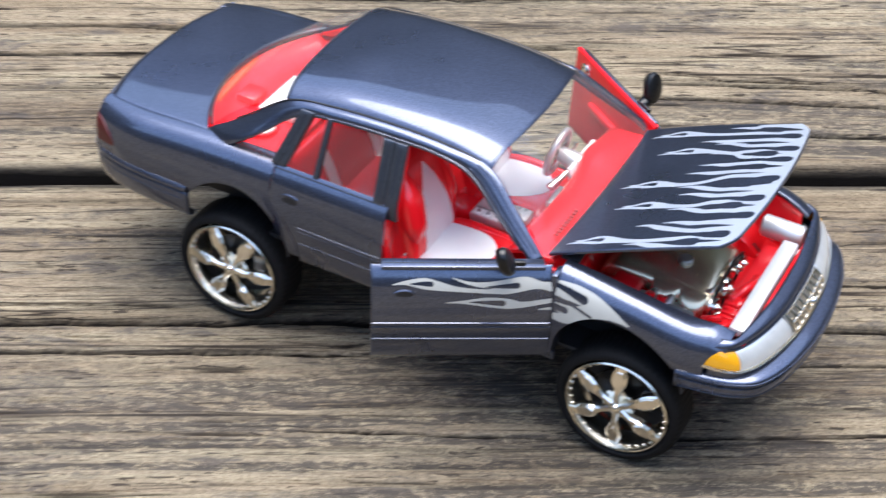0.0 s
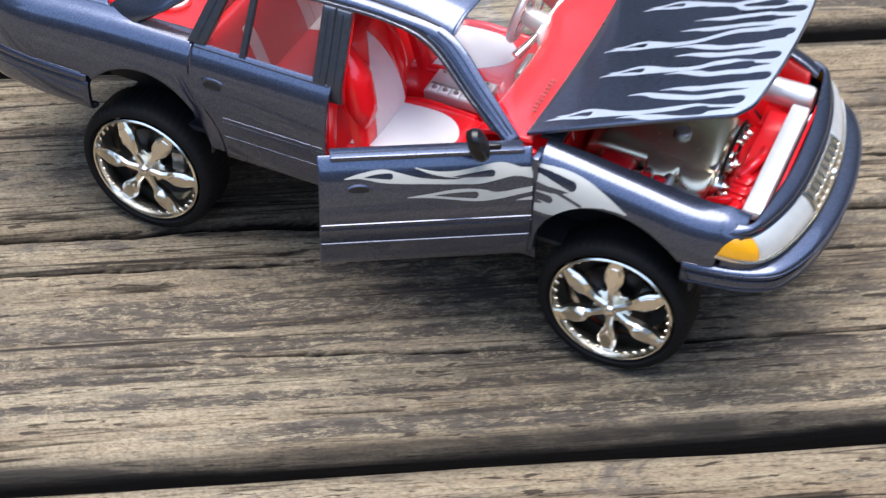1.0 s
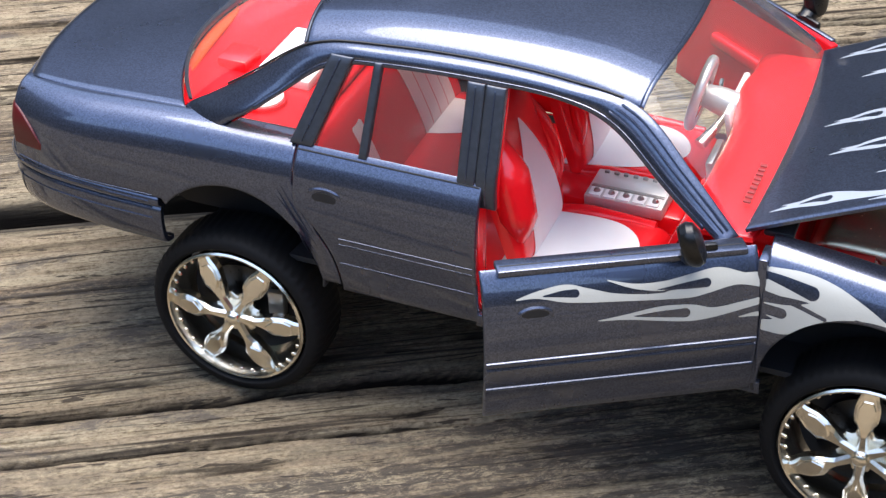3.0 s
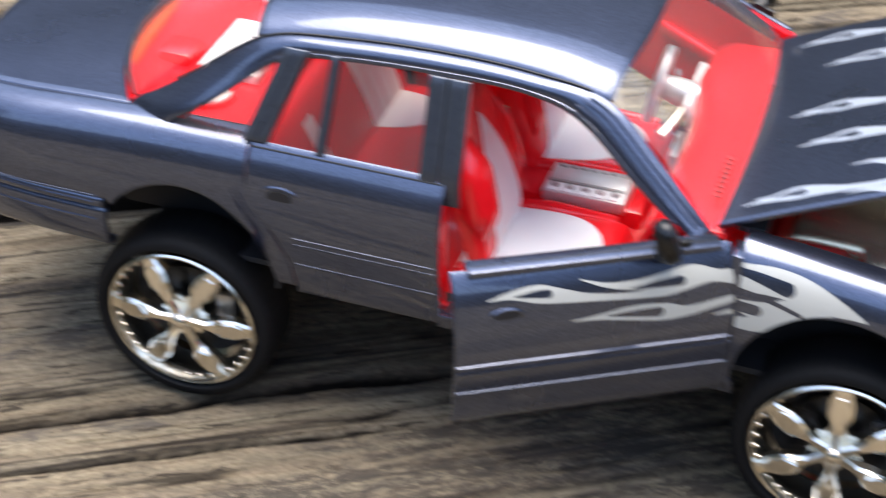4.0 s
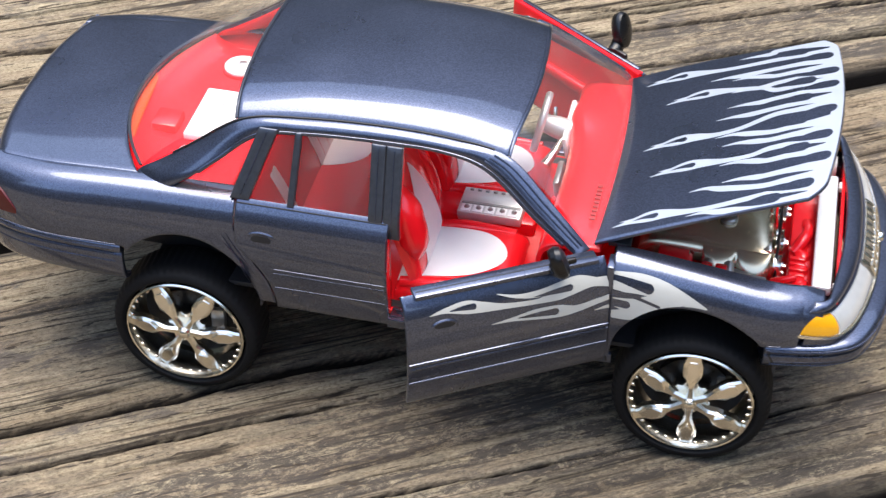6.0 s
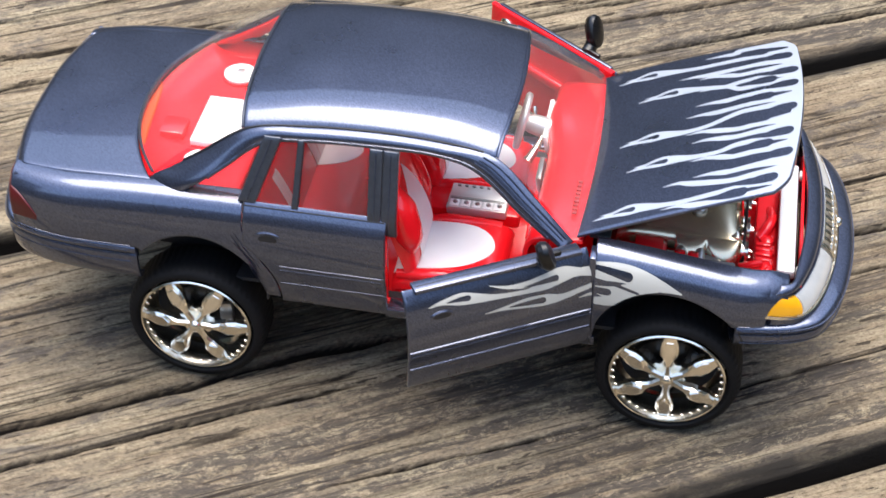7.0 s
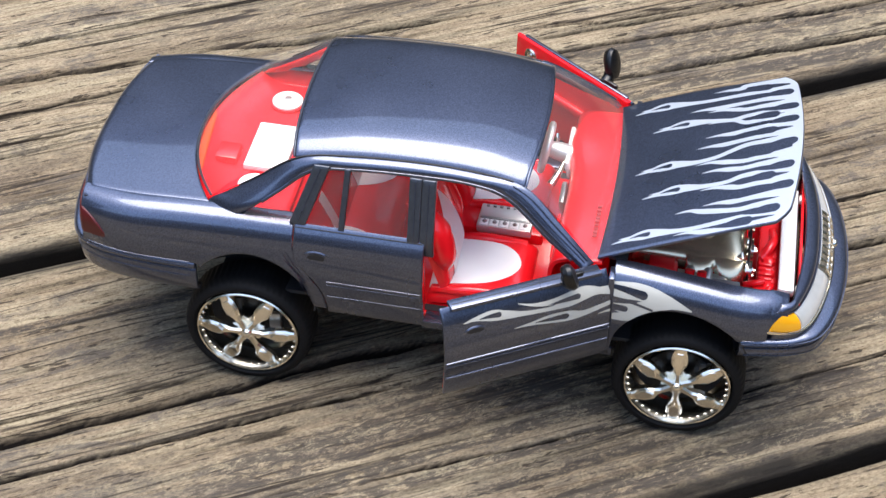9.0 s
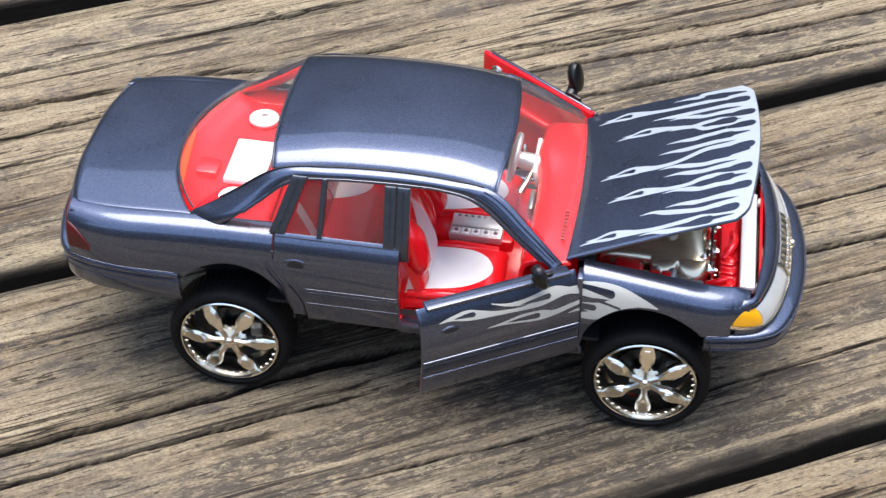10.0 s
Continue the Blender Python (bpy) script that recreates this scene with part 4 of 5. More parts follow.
BULBS = [(46.0, -27.2), (39.4, -30.3), (48.6, -18.7), (43.5, -13.9), (48.2, -10.6), (42.5, -3.4), (48.6, -0.9), (43, 6.0), (48.8, 10.1), (43.6, 13.6), (48.8, 16.6), (47.6, 24.4), (41.9, 28.3)]
silver, blue = [], []
for a, b, r in LONG:
    silver.append([(a, b, 0.08), (a + 4, b + 0.6, 0.7), (a + 8.5, b + 1.1, 1.75), (a + 12, b + 0.9, 1.45), (a + 17, b + 0.1, 0.85), (a + 23, b * 0.7 + r * 0.3 - 0.4, 0.75), (36, r - 0.2, 0.9), (41, r, 1.0), (46, r, 1.5), (52, r, 2.6)])
    silver.append([(a + 1.6, b + 1.3, 0.06), (a + 5.0, b + 1.2, 0.45), (a + 8, b + 1.1, 0.9)])
    blue.append([(a + 4.6, b + 0.75, 0.04), (a + 7.4, b + 1.15, 0.5), (a + 9.6, b + 1.1, 0.85)])
for a, b, r in SHORT:
    silver.append([(a, b, 0.06), (a + 4, b + 0.1, 0.5), (a + 8, b * 0.7 + r * 0.3 - 0.4, 0.95), (36, r - 0.3, 0.85), (41, r, 1.0), (46, r, 1.5), (52, r, 2.6)])
silver.append([(50.6, -33, 2.4), (51.4, 0, 2.6), (50.6, 33, 2.4)])
for a, b in BULBS:
    blue.append([(a, b, 1.6), (a - 2.4, b, 1.55), (a - 5, b - 0.2, 1.0), (a - 8, b - 0.2, 0.3)])
edge_in = lambda U, W: np.minimum(hood_length(W) - 0.12 - U, 32.45 - np.abs(W))
hood_field = lambda U, W: np.minimum(np.minimum(stroke_field(U, W, silver), -stroke_field(U, W, blue)), edge_in(U, W))
part("flame_decal", decal(lambda u, w: hood_at(u, w, 0.07), np.linspace(2.5, 52, 260), np.linspace(-32.5, 32.5, 340), hood_field), M_FLAME, hood, "silver-grey flame decal")


# ---- front doors, swung open ----
def on_door(x, z, sg, lift=0.0):
    return x, sg * (np.interp(z, DOOR_Z, DOOR_Y) - narrowing(x) + lift), z


DOOR_FLAMES = [
    [(0.4, 52.6, 0.08), (4, 53.1, 0.55), (8.5, 52.9, 1.35), (12, 52.3, 1.15), (17, 51.5, 0.65), (24, 51.0, 0.55), (29, 51.3, 1.0), (32, 52.0, 1.2), (37, 52.6, 0.9), (42, 52.0, 1.3)],
    [(15.4, 54.3, 0.08), (20, 53.0, 0.4), (25, 52.6, 0.8), (30, 53.0, 1.15), (34, 53.6, 1.0), (38, 52.6, 0.9)],
    [(13.8, 47.8, 0.08), (18.5, 48.0, 0.5), (24, 48.0, 1.3), (29, 47.6, 1.5), (33, 47.3, 0.9), (38, 48.1, 0.7), (42, 48.8, 0.6)],
    [(37, 45.9, 0.06), (40, 46.2, 0.4), (42, 46.0, 0.5)],
]
DOOR_EYES = [[(4.6, 52.8, 0.05), (8, 52.9, 0.5), (10.2, 52.8, 0.66)], [(23.5, 52.1, 0.05), (28, 52.3, 0.5), (31.8, 52.5, 0.75)], [(19.5, 48.0, 0.05), (24, 47.9, 0.55), (28.2, 47.7, 0.85)]]
FENDER_FLAMES = [
    [(41.4, 52.0, 2.1), (47, 52.1, 2.1), (52, 51.4, 1.9), (57, 50.0, 1.3), (61.5, 48.8, 0.2)],
    [(41.4, 47.4, 1.0), (46, 47.0, 1.8), (50, 48.2, 1.9), (55, 49.6, 1.6)],
    [(41.4, 44.2, 1.0), (45, 44.6, 1.4), (48, 46.0, 1.5)],
]
FENDER_EYES = [[(41.0, 53.0, 0.5), (44.5, 52.4, 0.8), (49.0, 51.4, 1.15)], [(41.0, 47.3, 0.9), (44.5, 47.0, 0.95)], [(41, 50.0, 0.45), (46, 49.2, 0.4), (51.5, 47.6, 0.35)]]


def fender_at(x, z, sg):
    zz = np.where(z > 42, 42 + (z - 42) * 14.2 / (top_height(x) - 42), z)
    return x, sg * (np.interp(zz, FENDER_Z, FENDER_Y) - narrowing(x) + 0.09), z


def front_door(sg, angle):
    hinge = Vector((41.0, sg * 38.7, 0))
    turn = Matrix.Translation(hinge) @ Matrix.Rotation(radians(angle) * -sg, 4, 'Z') @ Matrix.Translation(-hinge)
    d = group("front_door", car, "open front door with red inner panel and black mirror")
    low = lambda x: 29.6 + 0 * x
    part("outer_panel", side_panel(-4.8, 40.8, low, sg, door=True, n=60, thick=0.8), M_PAINT, d, turn=turn)
    def inner(u, v):
        x = -4.3 + 44.6 * u
        z = 30.2 + (26.8 if sg > 0 else 25.0) * v
        return x, sg * ((32.4 + 1.2 * v) if sg > 0 else np.interp(z, DOOR_Z, DOOR_Y) - 2.2), z
    part("inner_panel", sheet(inner, 20, 12, 1.4, out=(0, -sg, 0)), M_RED, d, "glossy red inner panel", turn=turn)
    part("armrest", rbox((18, sg * (32.4 if sg > 0 else 34.6), 44), (22, 2.0, 3.0), 1.0, seg=3), M_RED, d, turn=turn)
    part("window_sill", rbox((18.4, sg * (35.1 if sg < 0 else 35.2), 56.8), (41, 3.6 if sg < 0 else 1.2, 1.2), 0.3), M_PAINT, d, turn=turn)
    part("sill_groove", rbox((18.4, sg * 35.3, 57.36), (40, 0.3, 0.2), 0.04), M_DARK, d, turn=turn)
    for z, r in ((41.4, 0.32), (40.2, 0.28), (36.0, 0.3)):
        y = np.interp(z, DOOR_Z, DOOR_Y)
        part("trim_strip", tube([(x, sg * (y + 0.04), z) for x in np.linspace(-4.5, 40.5, 6)], r, 8), M_PAINT, d, turn=turn)
    part("door_handle", lathe([(0, -0.5), (1.7, -0.45), (2.2, 0.08), (2.6, 0.1), (2.9, -0.1), (2.9, -0.6)], 32), M_PAINT, d, "oval recessed handle", turn=turn @ Matrix.Translation((3.6, sg * 38.75, 49.6)) @ Matrix.Diagonal((1.1, sg, 0.62, 1)))
    # dark disc as painted shade in this handle's hollow
    part("handle_shade", lathe([(0, 0.0), (1.9, 0.0), (1.9, -0.5)], 28), M_DARK, d, turn=turn @ Matrix.Translation((3.6, sg * 38.82, 50.1)) @ Matrix.Diagonal((1.2, sg, 0.45, 1)))
    part("speaker_grille", lathe([(0, 0.5), (1.0, 0.5), (1.3, 0.2), (2.0, 0.35), (2.3, 0.0), (2.3, -0.6)], 24), M_CHROME, d, "round bright speaker", turn=turn @ Matrix.Translation((2.0, sg * (33.2 if sg > 0 else 34.2), 52.5)) @ Matrix.Diagonal((1.1, -sg, 1.1, 1)))
    mirror = part("mirror", joined(
        turned(lathe([(0.0, 3.3), (1.6, 3.1), (2.6, 2.1), (2.9, 0.4), (2.7, -1.4), (2.2, -2.3), (0, -2.4)], 24, "x"), Matrix.Translation((28.2, sg * 39.6, 61.2)) @ Matrix.Rotation(radians(-20), 4, 'Y') @ Matrix.Rotation(radians(14 * sg), 4, 'Z') @ Matrix.Rotation(radians(-14 * sg), 4, 'X') @ Matrix.Diagonal((0.6, 1.05, 1.6, 1))),
        tube([(29.5, sg * 36.0, 56.8), (29.0, sg * 37.6, 57.8), (28.6, sg * 38.8, 59.4)], 1.2, 10, radii=[1.9, 1.8, 1.8]),
        rbox((31, sg * 35.8, 57.6), (6.0, 1.2, 1.8), 0.5)), M_BLACK, d, "black door mirror", turn=turn)
    part("mirror_glass", lathe([(0, 0), (2.3, 0)], 24, "x"), M_CHROME, mirror, turn=turn @ Matrix.Translation((26.7, sg * 39.2, 61.7)) @ Matrix.Rotation(radians(-20), 4, 'Y') @ Matrix.Rotation(radians(14 * sg), 4, 'Z') @ Matrix.Rotation(radians(-14 * sg), 4, 'X') @ Matrix.Diagonal((1, 0.95, 1.3, 1)))
    f = lambda U, W: np.minimum(np.minimum(stroke_field(U, W, DOOR_FLAMES), -stroke_field(U, W, DOOR_EYES)), 40.6 - U)
    part("flame_decal", decal(lambda u, w: on_door(u, w, sg, 0.09), np.linspace(0, 41, 180), np.linspace(44.5, 55.5, 60), f), M_PALE, d, "pale grey flame decal", turn=turn)
    ff = lambda U, W: np.minimum(np.minimum(stroke_field(U, W, FENDER_FLAMES), -stroke_field(U, W, FENDER_EYES)), np.minimum(U - 41.5, W - front_low(U) - 0.25))
    part("flame_decal", decal(lambda u, w: fender_at(u, w, sg), np.linspace(41.5, 64, 110), np.linspace(42.5, 55.2, 60), ff), M_PALE, car, "pale grey flame decal on the fender")


front_door(-1, 31.5)
front_door(1, 37.0)


# ---- wheels ----
def wheel(x, y, sg, spin):
    """A low-profile tyre on a six-spoke chrome rim, its face towards sg * y."""
    hub = group("wheel", car, "chrome six-spoke wheel with low black tyre")
    at = Matrix.Translation((x, sg * y, 17.8)) @ Matrix.Diagonal((1, sg, 1, 1))
    ring = [(13.9, -0.8), (14.15, 0.2), (14.7, 0.7), (15.5, 0.7), (16.3, 0.2), (16.8, -0.5), (17.1, -1.6), (17.15, -3.4), (17.15, -7.6), (17.1, -9.2), (16.4, -10.5), (15, -10.9), (14.1, -10.4), (13.9, -9.6)]
    vs, fs = lathe(ring, 240)
    cut = []
    for i, v in enumerate(vs):
        row, k = divmod(i, 240)
        deep = 0.2 if (row in (5, 6, 7, 8, 9) and (k + (row > 6) * 2) % 4 < 2) else 0.0
        r = math.hypot(v[0], v[2])
        cut.append((v[0] * (r - deep) / r, v[1], v[2] * (r - deep) / r))
    part("tyre", (cut, fs), M_TYRE, hub, "black low-profile tyre with tread", place=plain_frame, turn=at @ Matrix.Diagonal((1.038, 1, 1.038, 1)))
    wide = at @ Matrix.Diagonal((1.056, 1, 1.056, 1))
    rim = part("rim", lathe([(13.35, -0.4), (13.5, 0.45), (13.2, 0.75), (12.9, 0.6), (12.75, -0.1), (12.5, -0.5), (12.2, -1.6), (12.1, -6.8), (12.6, -10.2)], 96), M_CHROME, hub, "polished chrome rim", place=plain_frame, turn=wide)
    stud = lathe([(0, 0.12), (0.3, 0.08), (0.42, -0.1), (0.42, -0.5)], 6)
    part("rim_studs", joined(*[moved(stud, (12.35 * math.cos(a), -0.5, 12.35 * math.sin(a))) for a in np.linspace(0, 2 * math.pi, 37)[:-1]]), M_CHROME, rim, place=plain_frame, turn=wide, smooth=False)
    out = [(1.0, 1.0), (4.3, 0.8), (5.6, 1.15), (7.6, 2.05), (9.8, 2.05), (11.6, 1.4), (12.7, 1.3)]
    blade = prism([(a, b) for a, b in out] + [(a, -b) for a, b in reversed(out)], -2.4, 0.0, bevel=0.42, seg=1)
    # the neck is ridged, the broad end lies back towards the rim
    blade = ([(v[0], v[1] + 1.0 - 0.22 * max(0.0, v[0] - 6.4) - (0.4 * abs(v[2]) if v[0] < 6.0 else 0.0), v[2]) for v in blade[0]], blade[1])
    boss = prism([(6.2, 0.0), (7.8, 1.4), (9.6, 1.4), (11.0, 0.8), (11.0, -0.8), (9.6, -1.4), (7.8, -1.4)], -0.6, 0.16, bevel=0.14, seg=1)
    boss = ([(v[0], v[1] + 1.0 - 0.22 * max(0.0, v[0] - 6.4), v[2]) for v in boss[0]], boss[1])
    blade = joined(blade, boss)
    for k in range(6):
        part("spoke", blade, M_CHROME, rim, place=plain_frame, turn=wide @ Matrix.Rotation(radians(spin + 60 * k), 4, 'Y'), smooth=False)
    lobe = [((4.8 if k % 2 else 3.6) * math.cos(math.pi * k / 12), (4.8 if k % 2 else 3.6) * math.sin(math.pi * k / 12)) for k in range(24)]
    part("hub_plate", prism(lobe, -2.6, -1.2, bevel=0.25), M_CHROME, rim, place=plain_frame, turn=at, smooth=False)
    part("centre_cap", lathe([(0, 2.0), (0.8, 1.9), (1.2, 1.6), (1.35, 1.0), (1.7, 0.7), (1.9, -1.6)], 24), M_CHROME, rim, place=plain_frame, turn=at)
    part("brake_disc", lathe([(0, -4.4), (8.6, -4.4), (8.6, -5.4), (0, -5.4)], 48), M_BLACK, hub, place=plain_frame, turn=at)
    part("brake_caliper", rbox((7.0, -4.3, 2.0), (3.4, 2.2, 5.5), 0.6), M_STEEL, hub, place=plain_frame, turn=at)
    part("wheel_back", lathe([(0, -7.5), (12.0, -7.5), (12.0, -8.2)], 48), M_DARK, hub, place=plain_frame, turn=at)


for sg in (-1, 1):
    wheel(-57.4, 36.5, sg, 2)
    wheel(60.1, 36.5, sg, 30)

# ---- cabin ----
part("cabin_floor", sheet(lambda u, v: (-48 + 86 * u, (2 * v - 1) * np.where(-48 + 86 * u < -36, 19.5, 34.0), 30.4 + 3.0 * np.exp(-((2 * v - 1) / 0.16) ** 2)), 20, 30, 1.0, out=(0, 0, 1)), M_RED, car, "glossy red cabin floor")
part("firewall", joined(rbox((41.8, 0, 41), (1.2, 39, 24), 0.4), rbox((41.8, 0, 52.6), (1.2, 60, 5), 0.4)), M_RED, car)
part("cabin_bulkhead", rbox((-47.5, 0, 41), (1.2, 40, 22), 0.4), M_RED, car)
for sg in (-1, 1):
    part("side_trim", rbox((-22.5, sg * 34.2, 43), (28, 1.2, 25), 0.5), M_RED, car)
    part("kick_panel", rbox((35.6, sg * 33.4, 42), (7, 1.4, 24), 0.5), M_RED, car)
    part("door_jamb", rbox((40.7, sg * 36.0, 43.4), (1.6, 5.0, 25), 0.4), M_PAINT, car)
    part("door_jamb", rbox((-9.3, sg * 34.0, 42), (1.4, 4.4, 24), 0.4), M_RED, car)


def cushion(length, width, thick, round_, crown=1.0):
    """A padded block, crowned on top, centred on its base."""
    def f(u, v):
        a, b = 2 * u - 1, 2 * v - 1
        k = (1 - np.abs(a) ** 5) * (1 - np.abs(b) ** 5)
        return a * length / 2, b * width / 2, thick * np.maximum(k, 0) ** 0.28 + crown * (1 - a * a) * (1 - b * b)
    return sheet(f, 22, 22, 1.0, out=(0, 0, 1), drop=0)


def insert_patch(length, width, thick, lift, field, crown=1.0):
    def at(a, b):
        x, y = a / (length / 2), b / (width / 2)
        k = np.clip((1 - np.abs(x) ** 5) * (1 - np.abs(y) ** 5), 0, 1)
        return a, b, thick * k ** 0.28 + crown * (1 - x * x) * (1 - y * y) + lift
    return decal(at, np.linspace(-length / 2 * 0.97, length / 2 * 0.97, 60), np.linspace(-width / 2 * 0.97, width / 2 * 0.97, 60), field)


def bucket_seat(y):
    s = group("front_seat", car, "glossy red bucket seat with white insert")
    base = Matrix.Translation((5.0, y - 1.0 * (y < 0), 32.4)) @ Matrix.Rotation(radians(-5), 4, 'Y')
    back = Matrix.Translation((-5.0, y, 36.5)) @ Matrix.Rotation(radians(72), 4, 'Y') @ Matrix.Translation((-13, 0, 0))
    part("seat_cushion", cushion(27, 24, 5.0, 2, 0.6), M_RED, s, turn=base)
    part("seat_base", rbox((5, y, 32.0), (24, 20, 3), 0.6), M_RED, s)
    w1 = lambda U, W: stroke_field(U, W, [[(-15, 0, 9.4), (-6, 0, 9.2), (1, 0, 8.4), (5, 0, 5.6), (7, 0, 2.4)]])
    part("white_insert", insert_patch(27, 24, 5.0, 0.12, w1, 0.6), M_WHITE, s, "white seat insert", turn=base)
    bk = cushion(29, 25, 4.0, 2, 0.8)
    part("backrest", ([(v[0], v[1] * (1.0 - 0.012 * max(0, -v[0] - 2)), v[2]) for v in bk[0]], bk[1]), M_RED, s, turn=back)
    w2 = lambda U, W: stroke_field(U, W, [[(14, 0, 8.0), (6, 0, 7.0), (0, 0, 5.0), (-6, 0, 2.2), (-10, 0, 0.2)]])
    part("white_insert", insert_patch(29, 25, 4.0, 0.12, w2, 0.8), M_WHITE, s, "white pleated backrest insert", turn=back)
    for d in (-1, 1):
        part("bolster", tube([(9, d * 10.4, 2.4), (4, d * 10.4, 3.8), (-4, d * 9.8, 4.0), (-11, d * 8.5, 2.5)], 2.2, 14, radii=[0.8, 3.4, 4.0, 2.0] if d * y > 0 else [0.8, 1.6, 1.4, 0.6]), M_RED, s, turn=back)
        part("bolster", tube([(-12, d * 10.4, 3.6), (-2, d * 10.8, 4.2), (11, d * 10.2, 3.6)], 2.0, 12, radii=[1.2, 1.7, 1.1]), M_RED, s, turn=base)


bucket_seat(-17.5)
bucket_seat(17.5)

bench = group("rear_bench", car, "red rear bench with white inserts")
bb = Matrix.Translation((-31, 0, 30.5)) @ Matrix.Rotation(radians(-4), 4, 'Y')
part("bench_cushion", cushion(22, 62, 6.0, 2, 0.6), M_RED, bench, turn=bb)
bk = Matrix.Translation((-38.5, 0, 33.8)) @ Matrix.Rotation(radians(66), 4, 'Y') @ Matrix.Translation((-8.5, 0, 0))
part("bench_backrest", cushion(21, 62, 4.0, 2, 0.6), M_RED, bench, turn=bk)
for y in (-15, 15):
    z = y if y > 0 else -19
    w = lambda U, W: stroke_field(U, W, [[(-10, z, 8.2), (-4, z, 8.0), (0, z, 6.6), (3, z, 3.4)]])
    part("white_insert", insert_patch(22, 62, 6.0, 0.12, w, 0.6), M_WHITE, bench, "white bench insert", turn=bb)
    for k in range(4 if y > 0 else 1):
        c = (y if y > 0 else -8.0) - 6.3 + 4.2 * k
        w = lambda U, W: np.minimum(2.0 - np.abs(W - c), np.minimum(U + 6.5 + 0.12 * (W - y) ** 2 * 0.5, 9.8 - U))
        part("white_pleat", insert_patch(21, 62, 4.0, 0.14, w, 0.6), M_WHITE, bench, "white padded pleat", turn=bk)

shelf = part("parcel_shelf", sheet(lambda u, v: (-46 - (21 + 9.0 * (1 - (2 * v - 1) ** 2)) * (1 - u), (2 * v - 1) * (28.7 + 2.6 * u), 52.6 + 0.5 * np.sin(u * 3.14) + 3.4 * (1 - u) ** 8), 14, 20, 1.0, out=(0, 0, 1)), M_RED, car, "glossy red parcel shelf")
for sg in (-1, 1):
    part("shelf_side", sheet(lambda u, v: (-68 + 26 * u, sg * (27.5 + 4.6 * v), 53.2 + 2.2 * v ** 1.5), 14, 6, 0.8, out=(0, 0, 1)), M_RED, shelf)
for y in (-19, 19):
    sp = part("speaker", lathe([(0, 1.3), (1.4, 1.3), (1.6, 0.9), (3.6, 1.0), (4.3, 0.6), (4.4, -0.5)], 32, "z", (-57.5, y, 53.6)), M_WHITE, shelf, "round white speaker")
    part("speaker_magnet", lathe([(0, 0), (4.9, 0), (4.9, -1.2)], 32, "z", (-57.5, y, 53.8)), M_RED, sp)
    part("speaker_mark", rbox((-57.3, y, 55.0), (1.8, 1.6, 0.25), 0.05), M_STEEL, sp)
# added strip that paints the rear window's orange reflection onto the shelf
def shelf_reflection(u, v):
    w = 1.0 * u - 0.7
    x = -67.6 - 8.4 * (1 - np.abs(w) ** 2.2)
    return x + 2.4 * v * np.sin(math.pi * u) ** 0.5, w * 29.0, 55.6 + 0.4 * (1 - v)
part("shelf_reflection", sheet(shelf_reflection, 30, 6, 0.5, out=(0, 0, 1)), M_ORANGE, shelf, "added orange strip imitating a reflection behind the rear window")
part("amplifier", rbox((-67.5, -7.5, 54.0), (6, 7, 2.6), 0.5), M_RED, shelf)
sub = part("speaker_box", rbox((-56.6, -2.5, 53.6), (11.5, 19.5, 2.2), 0.5), M_WHITE, shelf, "flat white speaker box")
part("box_line", rbox((-55.5, -6.0, 54.75), (5.0, 0.4, 0.2), 0.05), M_STEEL, sub)
part("box_line", rbox((-56.2, 1.0, 54.75), (4.0, 0.4, 0.2), 0.05), M_STEEL, sub)

# dashboard
DASH = spline([(27, 40), (24.6, 45), (23.6, 50.5), (24.8, 54.2), (28, 55.8), (33, 56.0), (37.5, 56.4)], 40)


def dash_f(u, v):
    w = 2 * u - 1
    s = np.linspace(0, 1, 40)
    x, z = np.interp(v, s, DASH[:, 0]), np.interp(v, s, DASH[:, 1])
    hood_ = np.exp(-((w - 0.55) / 0.24) ** 2) * np.exp(-((v - 0.45) / 0.25) ** 2)
    return x + 3.5 * v * (1 - w * w) - 1.2 * hood_, w * (32.6 - 0.4 * v), z + 1.2 * hood_ - 0.8 * np.abs(w) ** 4


dash = part("dashboard", sheet(dash_f, 50, 40, 1.2, out=(-0.5, 0, 1)), M_RED, car, "glossy red dashboard")
part("dash_vent", joined(*[rbox((34.6 + 0.02 * k, -24 + 1.5 * k, 56.95), (1.3, 1.0, 0.4), 0.12) for k in range(9)]), M_VENT, dash, "row of small vent slots")
part("instrument_panel", rbox((23.8, 17.5, 50.5), (1.2, 17, 5.5), 0.4, Matrix.Rotation(radians(-12), 3, 'Y')), M_WHITE, dash)
part("radio", rbox((24.0, 0, 47.5), (1.4, 9, 6), 0.3, Matrix.Rotation(radians(-8), 3, 'Y')), M_STEEL, dash)
part("glovebox_line", rbox((24.2, -17, 46.8), (1.0, 18, 5.5), 0.6, Matrix.Rotation(radians(-8), 3, 'Y')), M_RED, dash)

# steering wheel, column and stalks
tilt = Matrix.Translation((17.0, 15.4, 52.8)) @ Matrix.Rotation(radians(-78), 4, 'Y')
steer = group("steering_wheel", car, "grey-silver three-spoke steering wheel")
ringp = [(6.6 * math.cos(a), 6.6 * math.sin(a), 0) for a in np.linspace(0, 2 * math.pi, 33)]
part("wheel_ring", tube(ringp, 0.95, 10, 66), M_SILVER, steer, turn=tilt)
for k in range(3):
    a = radians(90 + 120 * k)
    part("wheel_spoke", tube([(0, 0, -0.6), (3.2 * math.cos(a), 3.2 * math.sin(a), -0.5), (6.5 * math.cos(a), 6.5 * math.sin(a), 0)], 0.42, 8), M_CHROME, steer, turn=tilt)
